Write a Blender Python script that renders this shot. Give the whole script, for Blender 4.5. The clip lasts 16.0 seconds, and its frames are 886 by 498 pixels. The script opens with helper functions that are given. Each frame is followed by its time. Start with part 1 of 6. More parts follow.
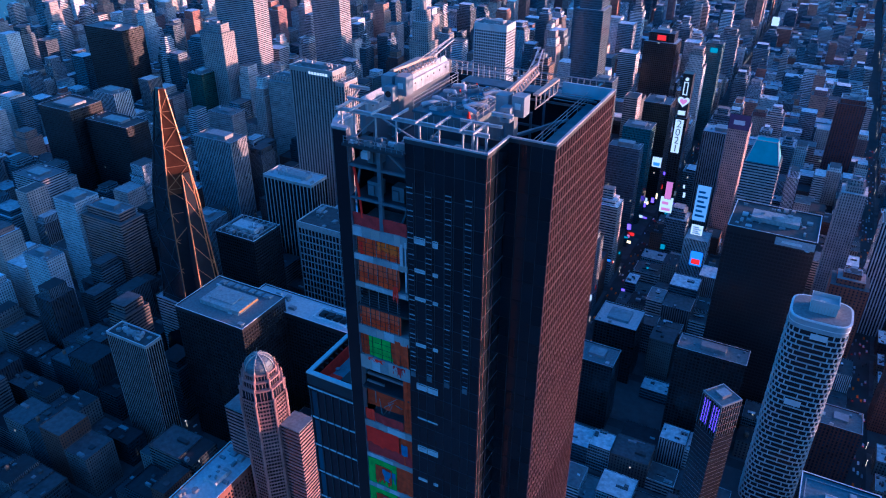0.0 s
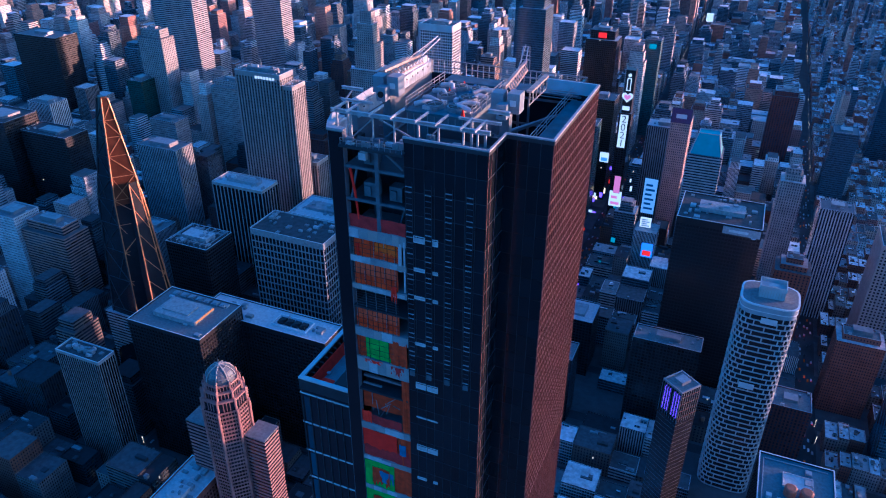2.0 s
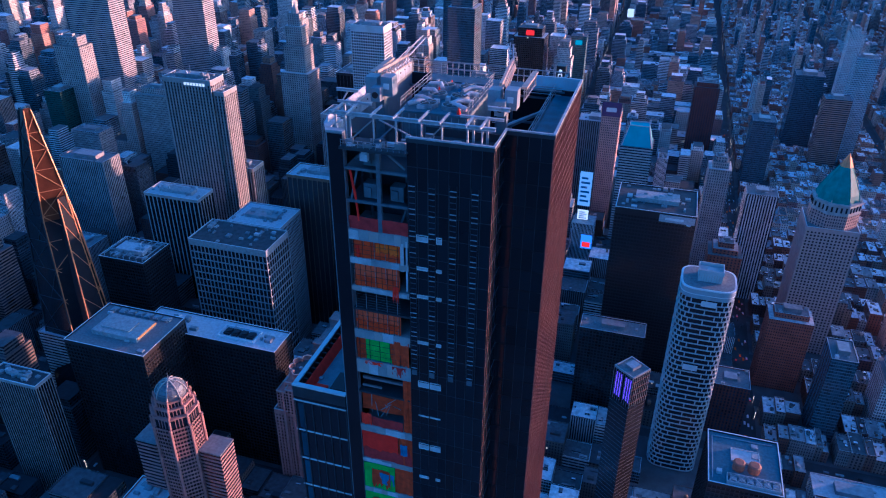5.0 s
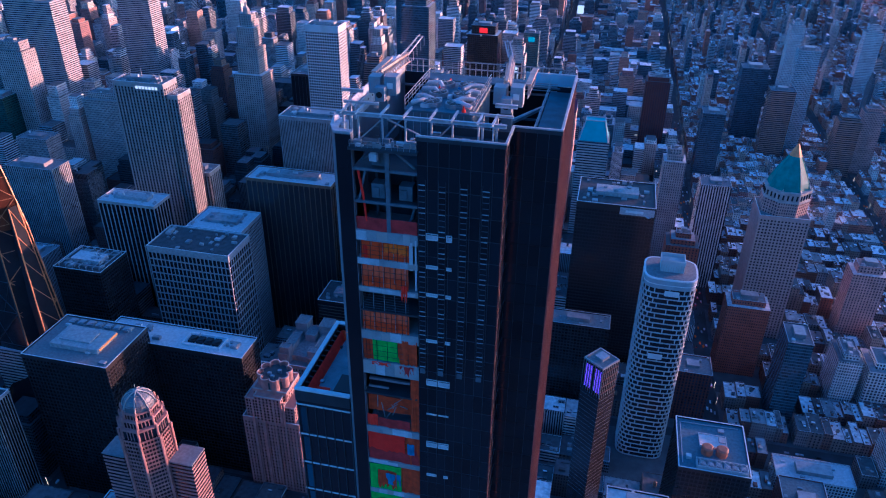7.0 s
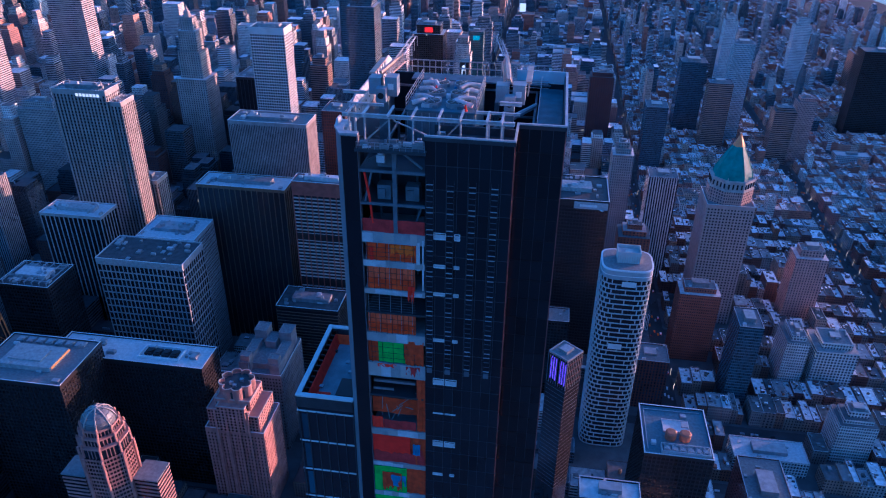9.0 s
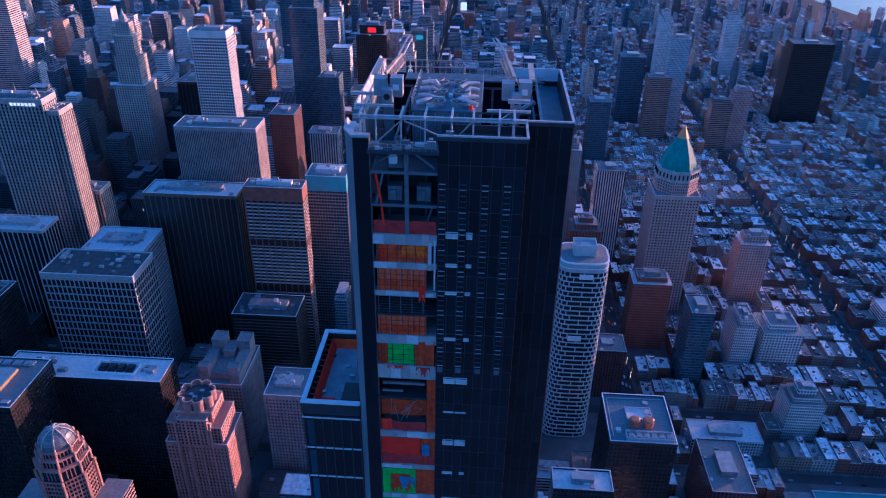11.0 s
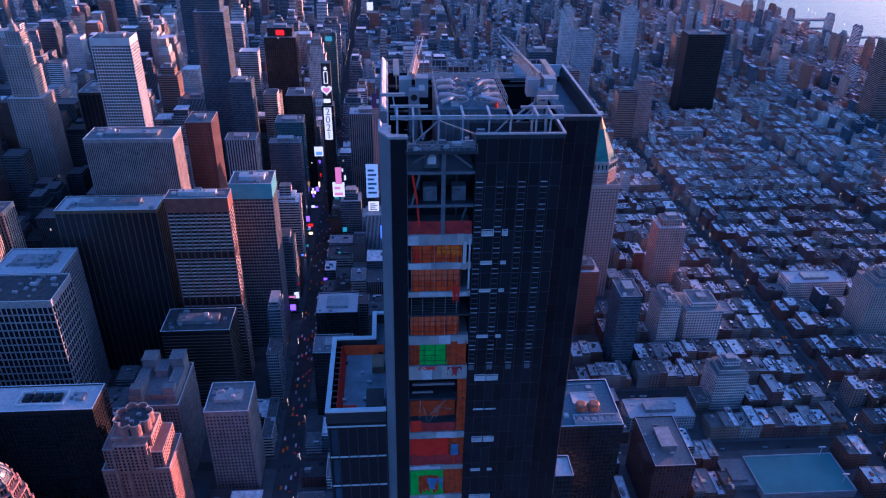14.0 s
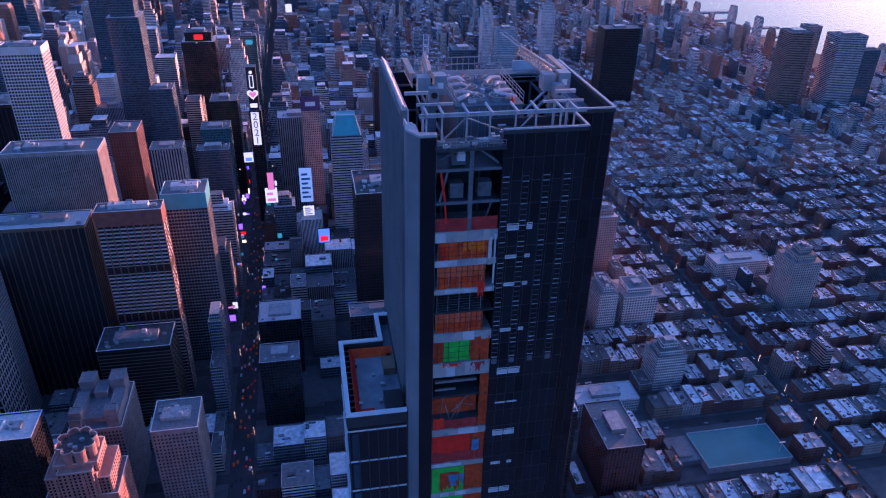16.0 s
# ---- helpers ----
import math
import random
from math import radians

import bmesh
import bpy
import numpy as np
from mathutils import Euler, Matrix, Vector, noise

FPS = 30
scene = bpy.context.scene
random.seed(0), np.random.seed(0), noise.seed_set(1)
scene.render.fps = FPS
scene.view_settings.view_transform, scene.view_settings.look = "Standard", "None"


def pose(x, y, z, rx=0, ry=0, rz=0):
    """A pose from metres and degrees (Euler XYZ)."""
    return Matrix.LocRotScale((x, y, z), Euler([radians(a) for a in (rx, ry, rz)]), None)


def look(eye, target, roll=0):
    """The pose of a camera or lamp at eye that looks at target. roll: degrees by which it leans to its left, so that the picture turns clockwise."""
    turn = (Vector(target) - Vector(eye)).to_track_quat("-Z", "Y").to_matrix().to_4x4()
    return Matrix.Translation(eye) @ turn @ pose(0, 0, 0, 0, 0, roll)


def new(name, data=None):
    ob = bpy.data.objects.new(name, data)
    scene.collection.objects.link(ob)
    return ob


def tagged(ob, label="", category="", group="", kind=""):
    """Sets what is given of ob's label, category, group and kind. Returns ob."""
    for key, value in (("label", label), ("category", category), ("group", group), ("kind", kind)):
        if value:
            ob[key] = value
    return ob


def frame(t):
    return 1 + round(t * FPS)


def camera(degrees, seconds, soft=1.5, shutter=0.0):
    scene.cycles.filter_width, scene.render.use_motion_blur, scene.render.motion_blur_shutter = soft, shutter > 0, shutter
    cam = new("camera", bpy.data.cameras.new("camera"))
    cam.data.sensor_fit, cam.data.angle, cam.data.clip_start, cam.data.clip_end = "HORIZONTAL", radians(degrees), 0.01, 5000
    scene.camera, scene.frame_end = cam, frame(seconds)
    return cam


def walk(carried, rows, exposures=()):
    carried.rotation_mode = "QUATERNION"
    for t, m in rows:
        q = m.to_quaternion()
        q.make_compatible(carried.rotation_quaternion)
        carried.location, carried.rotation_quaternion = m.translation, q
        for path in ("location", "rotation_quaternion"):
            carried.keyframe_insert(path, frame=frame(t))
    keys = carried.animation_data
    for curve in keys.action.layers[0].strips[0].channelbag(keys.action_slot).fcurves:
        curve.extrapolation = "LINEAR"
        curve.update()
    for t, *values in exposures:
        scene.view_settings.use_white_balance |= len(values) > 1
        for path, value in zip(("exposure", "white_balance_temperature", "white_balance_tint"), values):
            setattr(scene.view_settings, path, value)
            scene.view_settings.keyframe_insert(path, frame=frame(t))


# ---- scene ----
cam = camera(62.4, 16.0, soft=1.1)
PATH = [
    (0, (2.612, 2.695, 520.364), (-5.4456, 18.0630, 510.4195), 0.20),
    (0.5, (0.466, 1.433, 520.315), (-7.2141, 17.0042, 510.3876), 0.20),
    (1, (-1.412, 0.295, 520.275), (-8.7871, 16.0122, 510.3466), 0.21),
    (1.5, (-3.129, -0.746, 520.243), (-10.2146, 15.1112, 510.3261), 0.21),
    (2, (-4.768, -1.710, 520.220), (-11.5518, 14.2797, 510.3055), 0.29),
    (2.5, (-6.390, -2.617, 520.204), (-12.8696, 13.5032, 510.2958), 0.29),
    (3, (-8.041, -3.479, 520.194), (-14.2264, 12.7560, 510.2855), 0.30),
    (3.5, (-9.750, -4.307, 520.189), (-15.6446, 12.0288, 510.2697), 0.31),
    (4, (-11.536, -5.109, 520.189), (-17.1813, 11.3202, 510.2786), 0.39),
    (6.5, (-21.758, -8.811, 520.229), (-25.9281, 8.0512, 510.3163), 0.51),
    (7, (-24.039, -9.484, 520.239), (-27.9410, 7.4384, 510.3195), 0.60),
    (7.5, (-26.388, -10.126, 520.248), (-30.0107, 6.8541, 510.3214), 0.61),
    (8, (-28.803, -10.733, 520.255), (-32.1036, 6.3149, 510.3312), 0.70),
    (8.5, (-31.285, -11.298, 520.259), (-34.2035, 5.8213, 510.3394), 0.69),
    (9, (-33.839, -11.818, 520.259), (-36.3482, 5.3688, 510.3433), 0.69),
    (11.5, (-48.033, -13.539, 520.177), (-48.7128, 3.8239, 510.2747), 0.92),
    (12, (-51.258, -13.678, 520.138), (-51.5711, 3.6990, 510.2423), 1.01),
    (12.5, (-54.647, -13.742, 520.089), (-54.6005, 3.6370, 510.1916), 1.00),
    (13, (-58.213, -13.728, 520.031), (-57.7939, 3.6486, 510.1377), 1.10),
    (13.5, (-61.962, -13.636, 519.961), (-61.0755, 3.7248, 510.0708), 1.10),
    (14, (-65.893, -13.466, 519.879), (-64.5401, 3.8672, 509.9929), 1.10),
    (14.5, (-69.997, -13.218, 519.784), (-68.1528, 4.0720, 509.9026), 1.19),
    (15, (-74.252, -12.894, 519.676), (-71.9467, 4.3371, 509.7886), 1.19),
    (15.5, (-78.620, -12.497, 519.553), (-75.8083, 4.6708, 509.6859), 1.30),
    (16, (-83.046, -12.028, 519.415), (-79.6831, 5.0466, 509.5595), 1.30),
]
EXPOSURES = [(0.0, 1.98, 3900, 7), (6.5, 2.0, 4020, 14), (9.0, 2.0, 4120, 18), (12.5, 2.0, 4380, 26), (16.0, 2.04, 4900, 42)]
walk(cam, [(t, look(eye, target, roll)) for t, eye, target, roll in PATH], EXPOSURES)

# ---- light: dusk, low sun in the south-west, over the river ----
SUN_EL, SUN_AZ = 3.6, 58.0          # SUN_AZ: degrees from +y (down the avenue) towards +x (the river)
world = bpy.data.worlds.new("dusk")
scene.world = world
world.use_nodes = True
wn = world.node_tree.nodes
sky = wn.new("ShaderNodeTexSky")
sky.sky_type = "NISHITA"
sky.sun_disc = False
sky.sun_elevation = radians(SUN_EL)
sky.sun_rotation = radians(SUN_AZ)
sky.altitude = 100.0
sky.air_density, sky.dust_density, sky.ozone_density = 1.0, 3.0, 3.0
wn["Background"].inputs[1].default_value = 0.14
world.node_tree.links.new(sky.outputs[0], wn["Background"].inputs[0])
sun = new("sun", bpy.data.lights.new("sun", "SUN"))
sun.data.energy = 2.8
sun.data.angle = radians(0.6)
sun.data.color = (1.0, 0.36, 0.17)
sun_way = Vector((math.sin(radians(SUN_AZ)) * math.cos(radians(SUN_EL)), math.cos(radians(SUN_AZ)) * math.cos(radians(SUN_EL)), math.sin(radians(SUN_EL))))
sun.matrix_world = look(sun_way * 3000, (0, 0, 0))


# ---- materials ----
def nodes_of(name):
    m = bpy.data.materials.new(name)
    m.use_nodes = True
    t = m.node_tree
    return m, t, t.nodes["Principled BSDF"]


def maths(t, op, a, b=None, c=None):
    n = t.nodes.new("ShaderNodeMath")
    n.operation = op
    for k, v in enumerate((a, b, c)):
        if v is None:
            continue
        if isinstance(v, (int, float)):
            n.inputs[k].default_value = v
        else:
            t.links.new(v, n.inputs[k])
    return n.outputs[0]


def blend(t, f, a, b, way="MIX"):
    n = t.nodes.new("ShaderNodeMix")
    n.data_type, n.blend_type = "RGBA", way
    for k, v in ((0, f), (6, a), (7, b)):
        if isinstance(v, (int, float)):
            n.inputs[k].default_value = v
        elif isinstance(v, tuple):
            n.inputs[k].default_value = (*v, 1)
        else:
            t.links.new(v, n.inputs[k])
    return n.outputs[2]


def grain(t, scale, detail=4.0, where=None):
    n = t.nodes.new("ShaderNodeTexNoise")
    n.inputs["Scale"].default_value = scale
    n.inputs["Detail"].default_value = detail
    if where is None:
        g = t.nodes.new("ShaderNodeNewGeometry")
        where = g.outputs["Position"]
    t.links.new(where, n.inputs["Vector"])
    return n.outputs["Fac"]


def plain(name, col, rough=0.7, metal=0.0, scale=0.6, vary=0.35, fine=6.0, bump=0.15, spec=0.5):
    """A surface with stains and grain at two scales."""
    m, t, p = nodes_of(name)
    big, small = grain(t, scale, 5.0), grain(t, fine, 3.0)
    f = maths(t, "ADD", maths(t, "MULTIPLY", big, 0.7), maths(t, "MULTIPLY", small, 0.3))
    lo, hi = tuple(c * (1 - vary) for c in col), tuple(min(1.0, c * (1 + vary)) for c in col)
    ramp = maths(t, "MULTIPLY_ADD", f, 2.4, -0.7)
    t.links.new(blend(t, ramp, lo, hi), p.inputs["Base Color"])
    p.inputs["Roughness"].default_value = rough
    p.inputs["Metallic"].default_value = metal
    p.inputs["Specular IOR Level"].default_value = spec
    b = t.nodes.new("ShaderNodeBump")
    b.inputs["Strength"].default_value = bump
    b.inputs["Distance"].default_value = 0.05
    t.links.new(small, b.inputs["Height"])
    t.links.new(b.outputs[0], p.inputs["Normal"])
    return m


def glass(name, col, rough=0.08, wave=0.02, ior=1.55, scale=0.25):
    """Coated facade glass over a dark interior: dark body, mirror gloss, slightly wavy."""
    m, t, p = nodes_of(name)
    info = t.nodes.new("ShaderNodeObjectInfo")
    f = maths(t, "ADD", maths(t, "MULTIPLY", grain(t, 0.12, 3.0), 0.6), maths(t, "MULTIPLY", info.outputs["Random"], 0.5))
    t.links.new(blend(t, f, tuple(c * 0.5 for c in col), tuple(c * 1.6 for c in col)), p.inputs["Base Color"])
    t.links.new(maths(t, "MULTIPLY_ADD", info.outputs["Random"], 0.08, rough), p.inputs["Roughness"])
    p.inputs["IOR"].default_value = ior
    b = t.nodes.new("ShaderNodeBump")
    b.inputs["Strength"].default_value = wave
    b.inputs["Distance"].default_value = 0.5
    t.links.new(grain(t, scale, 1.0), b.inputs["Height"])
    t.links.new(b.outputs[0], p.inputs["Normal"])
    return m


def glow(name, col, power):
    m, t, p = nodes_of(name)
    p.inputs["Base Color"].default_value = (0.02, 0.02, 0.02, 1)
    p.inputs["Emission Color"].default_value = (*col, 1)
    p.inputs["Emission Strength"].default_value = power
    return m


def facade(name, walls, pane=(0.02, 0.03, 0.045), storey=3.6, bay=3.2, wide=0.5, high=0.5, roofs=((0.12, 0.12, 0.13), (0.5, 0.5, 0.52)), island=True, lit=0.0006, rough=0.8, pale=1.0):
    """Far facades: punched windows by storey and bay on the walls, tar and gravel and snow-white membrane on the roofs."""
    m, t, p = nodes_of(name)
    g = t.nodes.new("ShaderNodeNewGeometry")
    if island:
        rnd = g.outputs["Random Per Island"]
    else:
        rnd = t.nodes.new("ShaderNodeObjectInfo").outputs["Random"]
    pos = t.nodes.new("ShaderNodeSeparateXYZ")
    t.links.new(g.outputs["Position"], pos.inputs[0])
    nor = t.nodes.new("ShaderNodeSeparateXYZ")
    t.links.new(g.outputs["True Normal"], nor.inputs[0])
    side = maths(t, "GREATER_THAN", maths(t, "ABSOLUTE", nor.outputs[0]), 0.6)
    top = maths(t, "GREATER_THAN", nor.outputs[2], 0.6)
    u = maths(t, "ADD", maths(t, "MULTIPLY", side, pos.outputs[1]), maths(t, "MULTIPLY", maths(t, "SUBTRACT", 1.0, side), pos.outputs[0]))
    bays = maths(t, "MULTIPLY_ADD", rnd, bay * 0.6, bay * 0.7)
    a = maths(t, "DIVIDE", u, bays)
    b = maths(t, "DIVIDE", pos.outputs[2], storey)
    inside = maths(t, "MULTIPLY", maths(t, "LESS_THAN", maths(t, "FRACT", a), wide), maths(t, "LESS_THAN", maths(t, "FRACT", b), high))
    cell = t.nodes.new("ShaderNodeCombineXYZ")
    t.links.new(maths(t, "FLOOR", a), cell.inputs[0])
    t.links.new(maths(t, "FLOOR", b), cell.inputs[1])
    t.links.new(rnd, cell.inputs[2])
    white = t.nodes.new("ShaderNodeTexWhiteNoise")
    t.links.new(cell.outputs[0], white.inputs["Vector"])
    ramp = t.nodes.new("ShaderNodeValToRGB")
    ramp.color_ramp.interpolation = "CONSTANT"
    while len(ramp.color_ramp.elements) < len(walls):
        ramp.color_ramp.elements.new(0.5)
    for k, c in enumerate(walls):
        ramp.color_ramp.elements[k].position = k / len(walls)
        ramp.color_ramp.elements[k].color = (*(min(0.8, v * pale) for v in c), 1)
    t.links.new(rnd, ramp.inputs[0])
    stain = maths(t, "MULTIPLY_ADD", grain(t, 0.09, 5.0), 1.1, 0.45)
    wall = blend(t, 1.0, ramp.outputs[0], stain, "MULTIPLY")
    panes = blend(t, white.outputs[0], tuple(c * 0.5 for c in pane), tuple(c * 2.0 for c in pane))
    body = blend(t, inside, wall, panes)
    r2 = maths(t, "FRACT", maths(t, "MULTIPLY", rnd, 37.7))
    cover = blend(t, maths(t, "MINIMUM", maths(t, "POWER", maths(t, "MULTIPLY", r2, 1.5), 3.0), 1.0), roofs[0], roofs[1])
    cover = blend(t, 1.0, cover, maths(t, "MULTIPLY_ADD", grain(t, 0.25, 6.0), 1.6, 0.2), "MULTIPLY")
    t.links.new(blend(t, top, body, cover), p.inputs["Base Color"])
    shine = maths(t, "MULTIPLY", inside, maths(t, "SUBTRACT", 1.0, top))
    t.links.new(maths(t, "MULTIPLY_ADD", shine, 0.15 - rough, rough), p.inputs["Roughness"])
    on = maths(t, "MULTIPLY", shine, maths(t, "LESS_THAN", white.outputs[0], lit))
    p.inputs["Emission Color"].default_value = (1.0, 0.72, 0.4, 1)
    t.links.new(maths(t, "MULTIPLY", on, 0.2), p.inputs["Emission Strength"])
    return m


MAT = {
    "asphalt": plain("asphalt", (0.05, 0.05, 0.055), 0.8, scale=0.05, fine=1.0, vary=0.4),
    "pavement": plain("pavement", (0.10, 0.10, 0.105), 0.85, scale=0.1, fine=2.0),
    "concrete": plain("concrete", (0.36, 0.36, 0.37), 0.8, scale=0.4),
    "stone": plain("pale_stone", (0.42, 0.39, 0.37), 0.8, scale=0.15),
    "limestone": plain("limestone", (0.38, 0.35, 0.33), 0.8, scale=0.1),
    "pinkstone": plain("pink_granite", (0.40, 0.21, 0.18), 0.7, scale=0.15),
    "brick": plain("red_brick", (0.25, 0.10, 0.07), 0.85, scale=0.3),
    "redstone": plain("red_granite", (0.24, 0.085, 0.065), 0.6, scale=0.15),
    "white": plain("white_metal", (0.72, 0.73, 0.75), 0.5, scale=0.3, vary=0.15),
    "whitestone": plain("white_stone", (0.62, 0.62, 0.63), 0.7, scale=0.12, vary=0.2),
    "steel": plain("galvanised_steel", (0.36, 0.38, 0.41), 0.45, 0.6, scale=0.8, vary=0.25),
    "paintsteel": plain("primed_steel", (0.15, 0.17, 0.20), 0.55, 0.1, scale=0.6),
    "dark": plain("dark_metal", (0.018, 0.018, 0.02), 0.4, 0.2, scale=0.3),
    "black": plain("black_facade", (0.026, 0.025, 0.028), 0.35, 0.0, scale=0.08),
    "bronze": plain("bronze_trim", (0.20, 0.15, 0.10), 0.45, 0.5, scale=0.3),
    "greymetal": plain("grey_aluminium", (0.30, 0.31, 0.33), 0.4, 0.4, scale=0.2),
    "roofgrey": plain("roof_gravel", (0.20, 0.20, 0.21), 0.9, scale=0.5, fine=3.0, vary=0.35),
    "roofwhite": plain("roof_membrane", (0.55, 0.55, 0.57), 0.8, scale=0.4, fine=3.0, vary=0.25),
    "teal": plain("verdigris_copper", (0.06, 0.24, 0.21), 0.6, scale=0.15),
    "gold": plain("gilded_and_sunlit_panel", (0.62, 0.27, 0.11), 0.45, 0.3, scale=0.3),
    "orange": plain("orange_netting", (0.95, 0.075, 0.008), 0.8, scale=0.7, vary=0.45),
    "red": plain("red_netting", (0.95, 0.035, 0.015), 0.8, scale=0.7, vary=0.35),
    "green": plain("green_netting", (0.05, 0.55, 0.06), 0.8, scale=0.7, vary=0.35),
    "blue": plain("blue_sheet", (0.12, 0.25, 0.45), 0.7, scale=0.7),
    "tarp": plain("white_tarp", (0.56, 0.57, 0.60), 0.6, scale=0.5),
    "copper": plain("terracotta_drum", (0.34, 0.13, 0.08), 0.7, scale=0.5),
    "court": plain("teal_court", (0.07, 0.22, 0.23), 0.7, scale=0.05, vary=0.2),
    "redmesh": plain("dark_red_netting", (0.40, 0.035, 0.035), 0.85, scale=0.9, vary=0.4),
    "redbright": plain("bright_red_netting", (1.0, 0.025, 0.012), 0.8, scale=0.7, vary=0.25),
    "amberin": plain("amber_netting", (1.0, 0.16, 0.003), 0.8, scale=0.8, vary=0.25),
    "orangepale": plain("pale_orange_netting", (0.92, 0.14, 0.05), 0.85, scale=0.8, vary=0.3),
    "rust": plain("brown_orange_netting", (0.50, 0.06, 0.012), 0.85, scale=0.8, vary=0.5),
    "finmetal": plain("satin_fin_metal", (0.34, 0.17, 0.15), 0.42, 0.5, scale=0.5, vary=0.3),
    "beamsteel": plain("pale_painted_steel", (0.47, 0.48, 0.51), 0.5, 0.1, scale=0.9, vary=0.3),
    "bluedeck": plain("blue_grey_deck", (0.10, 0.15, 0.19), 0.6, scale=0.5, vary=0.4),
    "bluepanel": plain("pale_blue_panel", (0.42, 0.56, 0.66), 0.5, scale=0.4, vary=0.2),
    "deckgrey": plain("wet_grey_deck", (0.22, 0.25, 0.28), 0.5, scale=0.25, vary=0.5),
    "jibsteel": plain("tan_steel", (0.50, 0.38, 0.31), 0.5, 0.2, scale=0.8, vary=0.35),
    "cranegrey": plain("crane_grey_paint", (0.27, 0.32, 0.37), 0.45, 0.1, scale=0.5, vary=0.2),
    "satin": plain("satin_grey_wall", (0.22, 0.22, 0.245), 0.5, 0.0, scale=0.2, vary=0.2),
    "slotstone": plain("slot_white_stone", (0.50, 0.51, 0.52), 0.7, scale=0.15, vary=0.2),
    "trimmid": plain("mid_trim", (0.14, 0.15, 0.17), 0.5, 0.3, scale=0.5),
    "greystone": plain("grey_stone", (0.24, 0.23, 0.24), 0.8, scale=0.15),
    "palepink": plain("pale_pink_brick", (0.50, 0.35, 0.32), 0.8, scale=0.2, vary=0.2),
    "ribstone": plain("rib_stone", (0.30, 0.26, 0.26), 0.75, scale=0.15),
    "roofdark": plain("roof_tar", (0.07, 0.07, 0.075), 0.85, scale=0.2, vary=0.5),
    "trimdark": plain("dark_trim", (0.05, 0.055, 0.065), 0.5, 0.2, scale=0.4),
    "glass": glass("tower_glass", (0.011, 0.016, 0.023), 0.06, 0.06, 1.5, 0.12),
    "glassblue": glass("blue_glass", (0.03, 0.07, 0.11), 0.12),
    "glassdark": glass("dark_glass", (0.020, 0.021, 0.027), 0.15),
    "pane": glass("window_glass", (0.015, 0.02, 0.03), 0.12),
    "cream": glow("sign_white", (1.0, 0.93, 0.85), 0.22),
    "pinkglow": glow("sign_pink", (1.0, 0.25, 0.45), 0.2),
    "redglow": glow("sign_red", (1.0, 0.012, 0.006), 0.3),
    "blueglow": glow("sign_blue", (0.15, 0.3, 1.0), 0.25),
    "purpleglow": glow("sign_purple", (0.30, 0.12, 1.0), 0.45),
    "tealglow": glow("sign_teal", (0.1, 0.6, 0.65), 0.12),
    "domeglass": glass("dome_glass", (0.16, 0.17, 0.19), 0.25),
    "crownglass": glass("crown_glass", (0.40, 0.44, 0.48), 0.25),
    "tealpanel": plain("teal_panel", (0.10, 0.42, 0.46), 0.35, scale=0.1, vary=0.2),
    "tankwood": plain("tank_wood", (0.20, 0.13, 0.09), 0.85, scale=0.8),
    "signgrey": plain("sign_grey", (0.42, 0.42, 0.45), 0.6),
    "signpurple": plain("sign_dark_purple", (0.10, 0.05, 0.14), 0.5),
    "billblue": glow("billboard_blue", (0.35, 0.55, 0.85), 0.16),
    "lampglow": glow("street_lamp_glow", (1.0, 0.65, 0.35), 0.6),
    "bronzeglass": plain("sunlit_lattice_glass", (0.15, 0.045, 0.018), 0.35, 0.4, scale=0.08, vary=0.45),
    "amber": glow("lamp_amber", (1.0, 0.55, 0.2), 0.7),
}
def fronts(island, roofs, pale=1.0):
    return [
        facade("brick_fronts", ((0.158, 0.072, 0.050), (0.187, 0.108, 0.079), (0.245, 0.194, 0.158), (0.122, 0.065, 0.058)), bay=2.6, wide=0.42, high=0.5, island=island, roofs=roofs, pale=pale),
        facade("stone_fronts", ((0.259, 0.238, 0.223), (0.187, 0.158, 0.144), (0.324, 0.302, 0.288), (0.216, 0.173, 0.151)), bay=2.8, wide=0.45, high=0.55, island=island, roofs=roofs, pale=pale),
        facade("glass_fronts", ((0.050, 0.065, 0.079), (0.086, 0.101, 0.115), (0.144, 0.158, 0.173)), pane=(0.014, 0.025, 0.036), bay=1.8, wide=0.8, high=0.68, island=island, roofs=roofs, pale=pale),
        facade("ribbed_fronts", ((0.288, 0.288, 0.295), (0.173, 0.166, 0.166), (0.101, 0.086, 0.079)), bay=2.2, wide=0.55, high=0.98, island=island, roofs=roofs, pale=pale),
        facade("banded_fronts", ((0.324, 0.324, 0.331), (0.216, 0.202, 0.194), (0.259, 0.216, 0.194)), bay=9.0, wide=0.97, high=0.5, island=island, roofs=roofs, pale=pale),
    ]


# dark roofs and the 0.65 office walls put street-canyon shade into the colour
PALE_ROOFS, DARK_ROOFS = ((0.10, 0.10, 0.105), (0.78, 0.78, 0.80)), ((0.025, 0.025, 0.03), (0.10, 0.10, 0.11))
# the first, far set is lightened 2.6 times to stand in for haze
HAZED_FACADES, MIDDLE, FRONTS, OFFICES = fronts(True, PALE_ROOFS, 2.6), fronts(True, PALE_ROOFS, 1.1), fronts(False, PALE_ROOFS), fronts(False, DARK_ROOFS, 0.65)


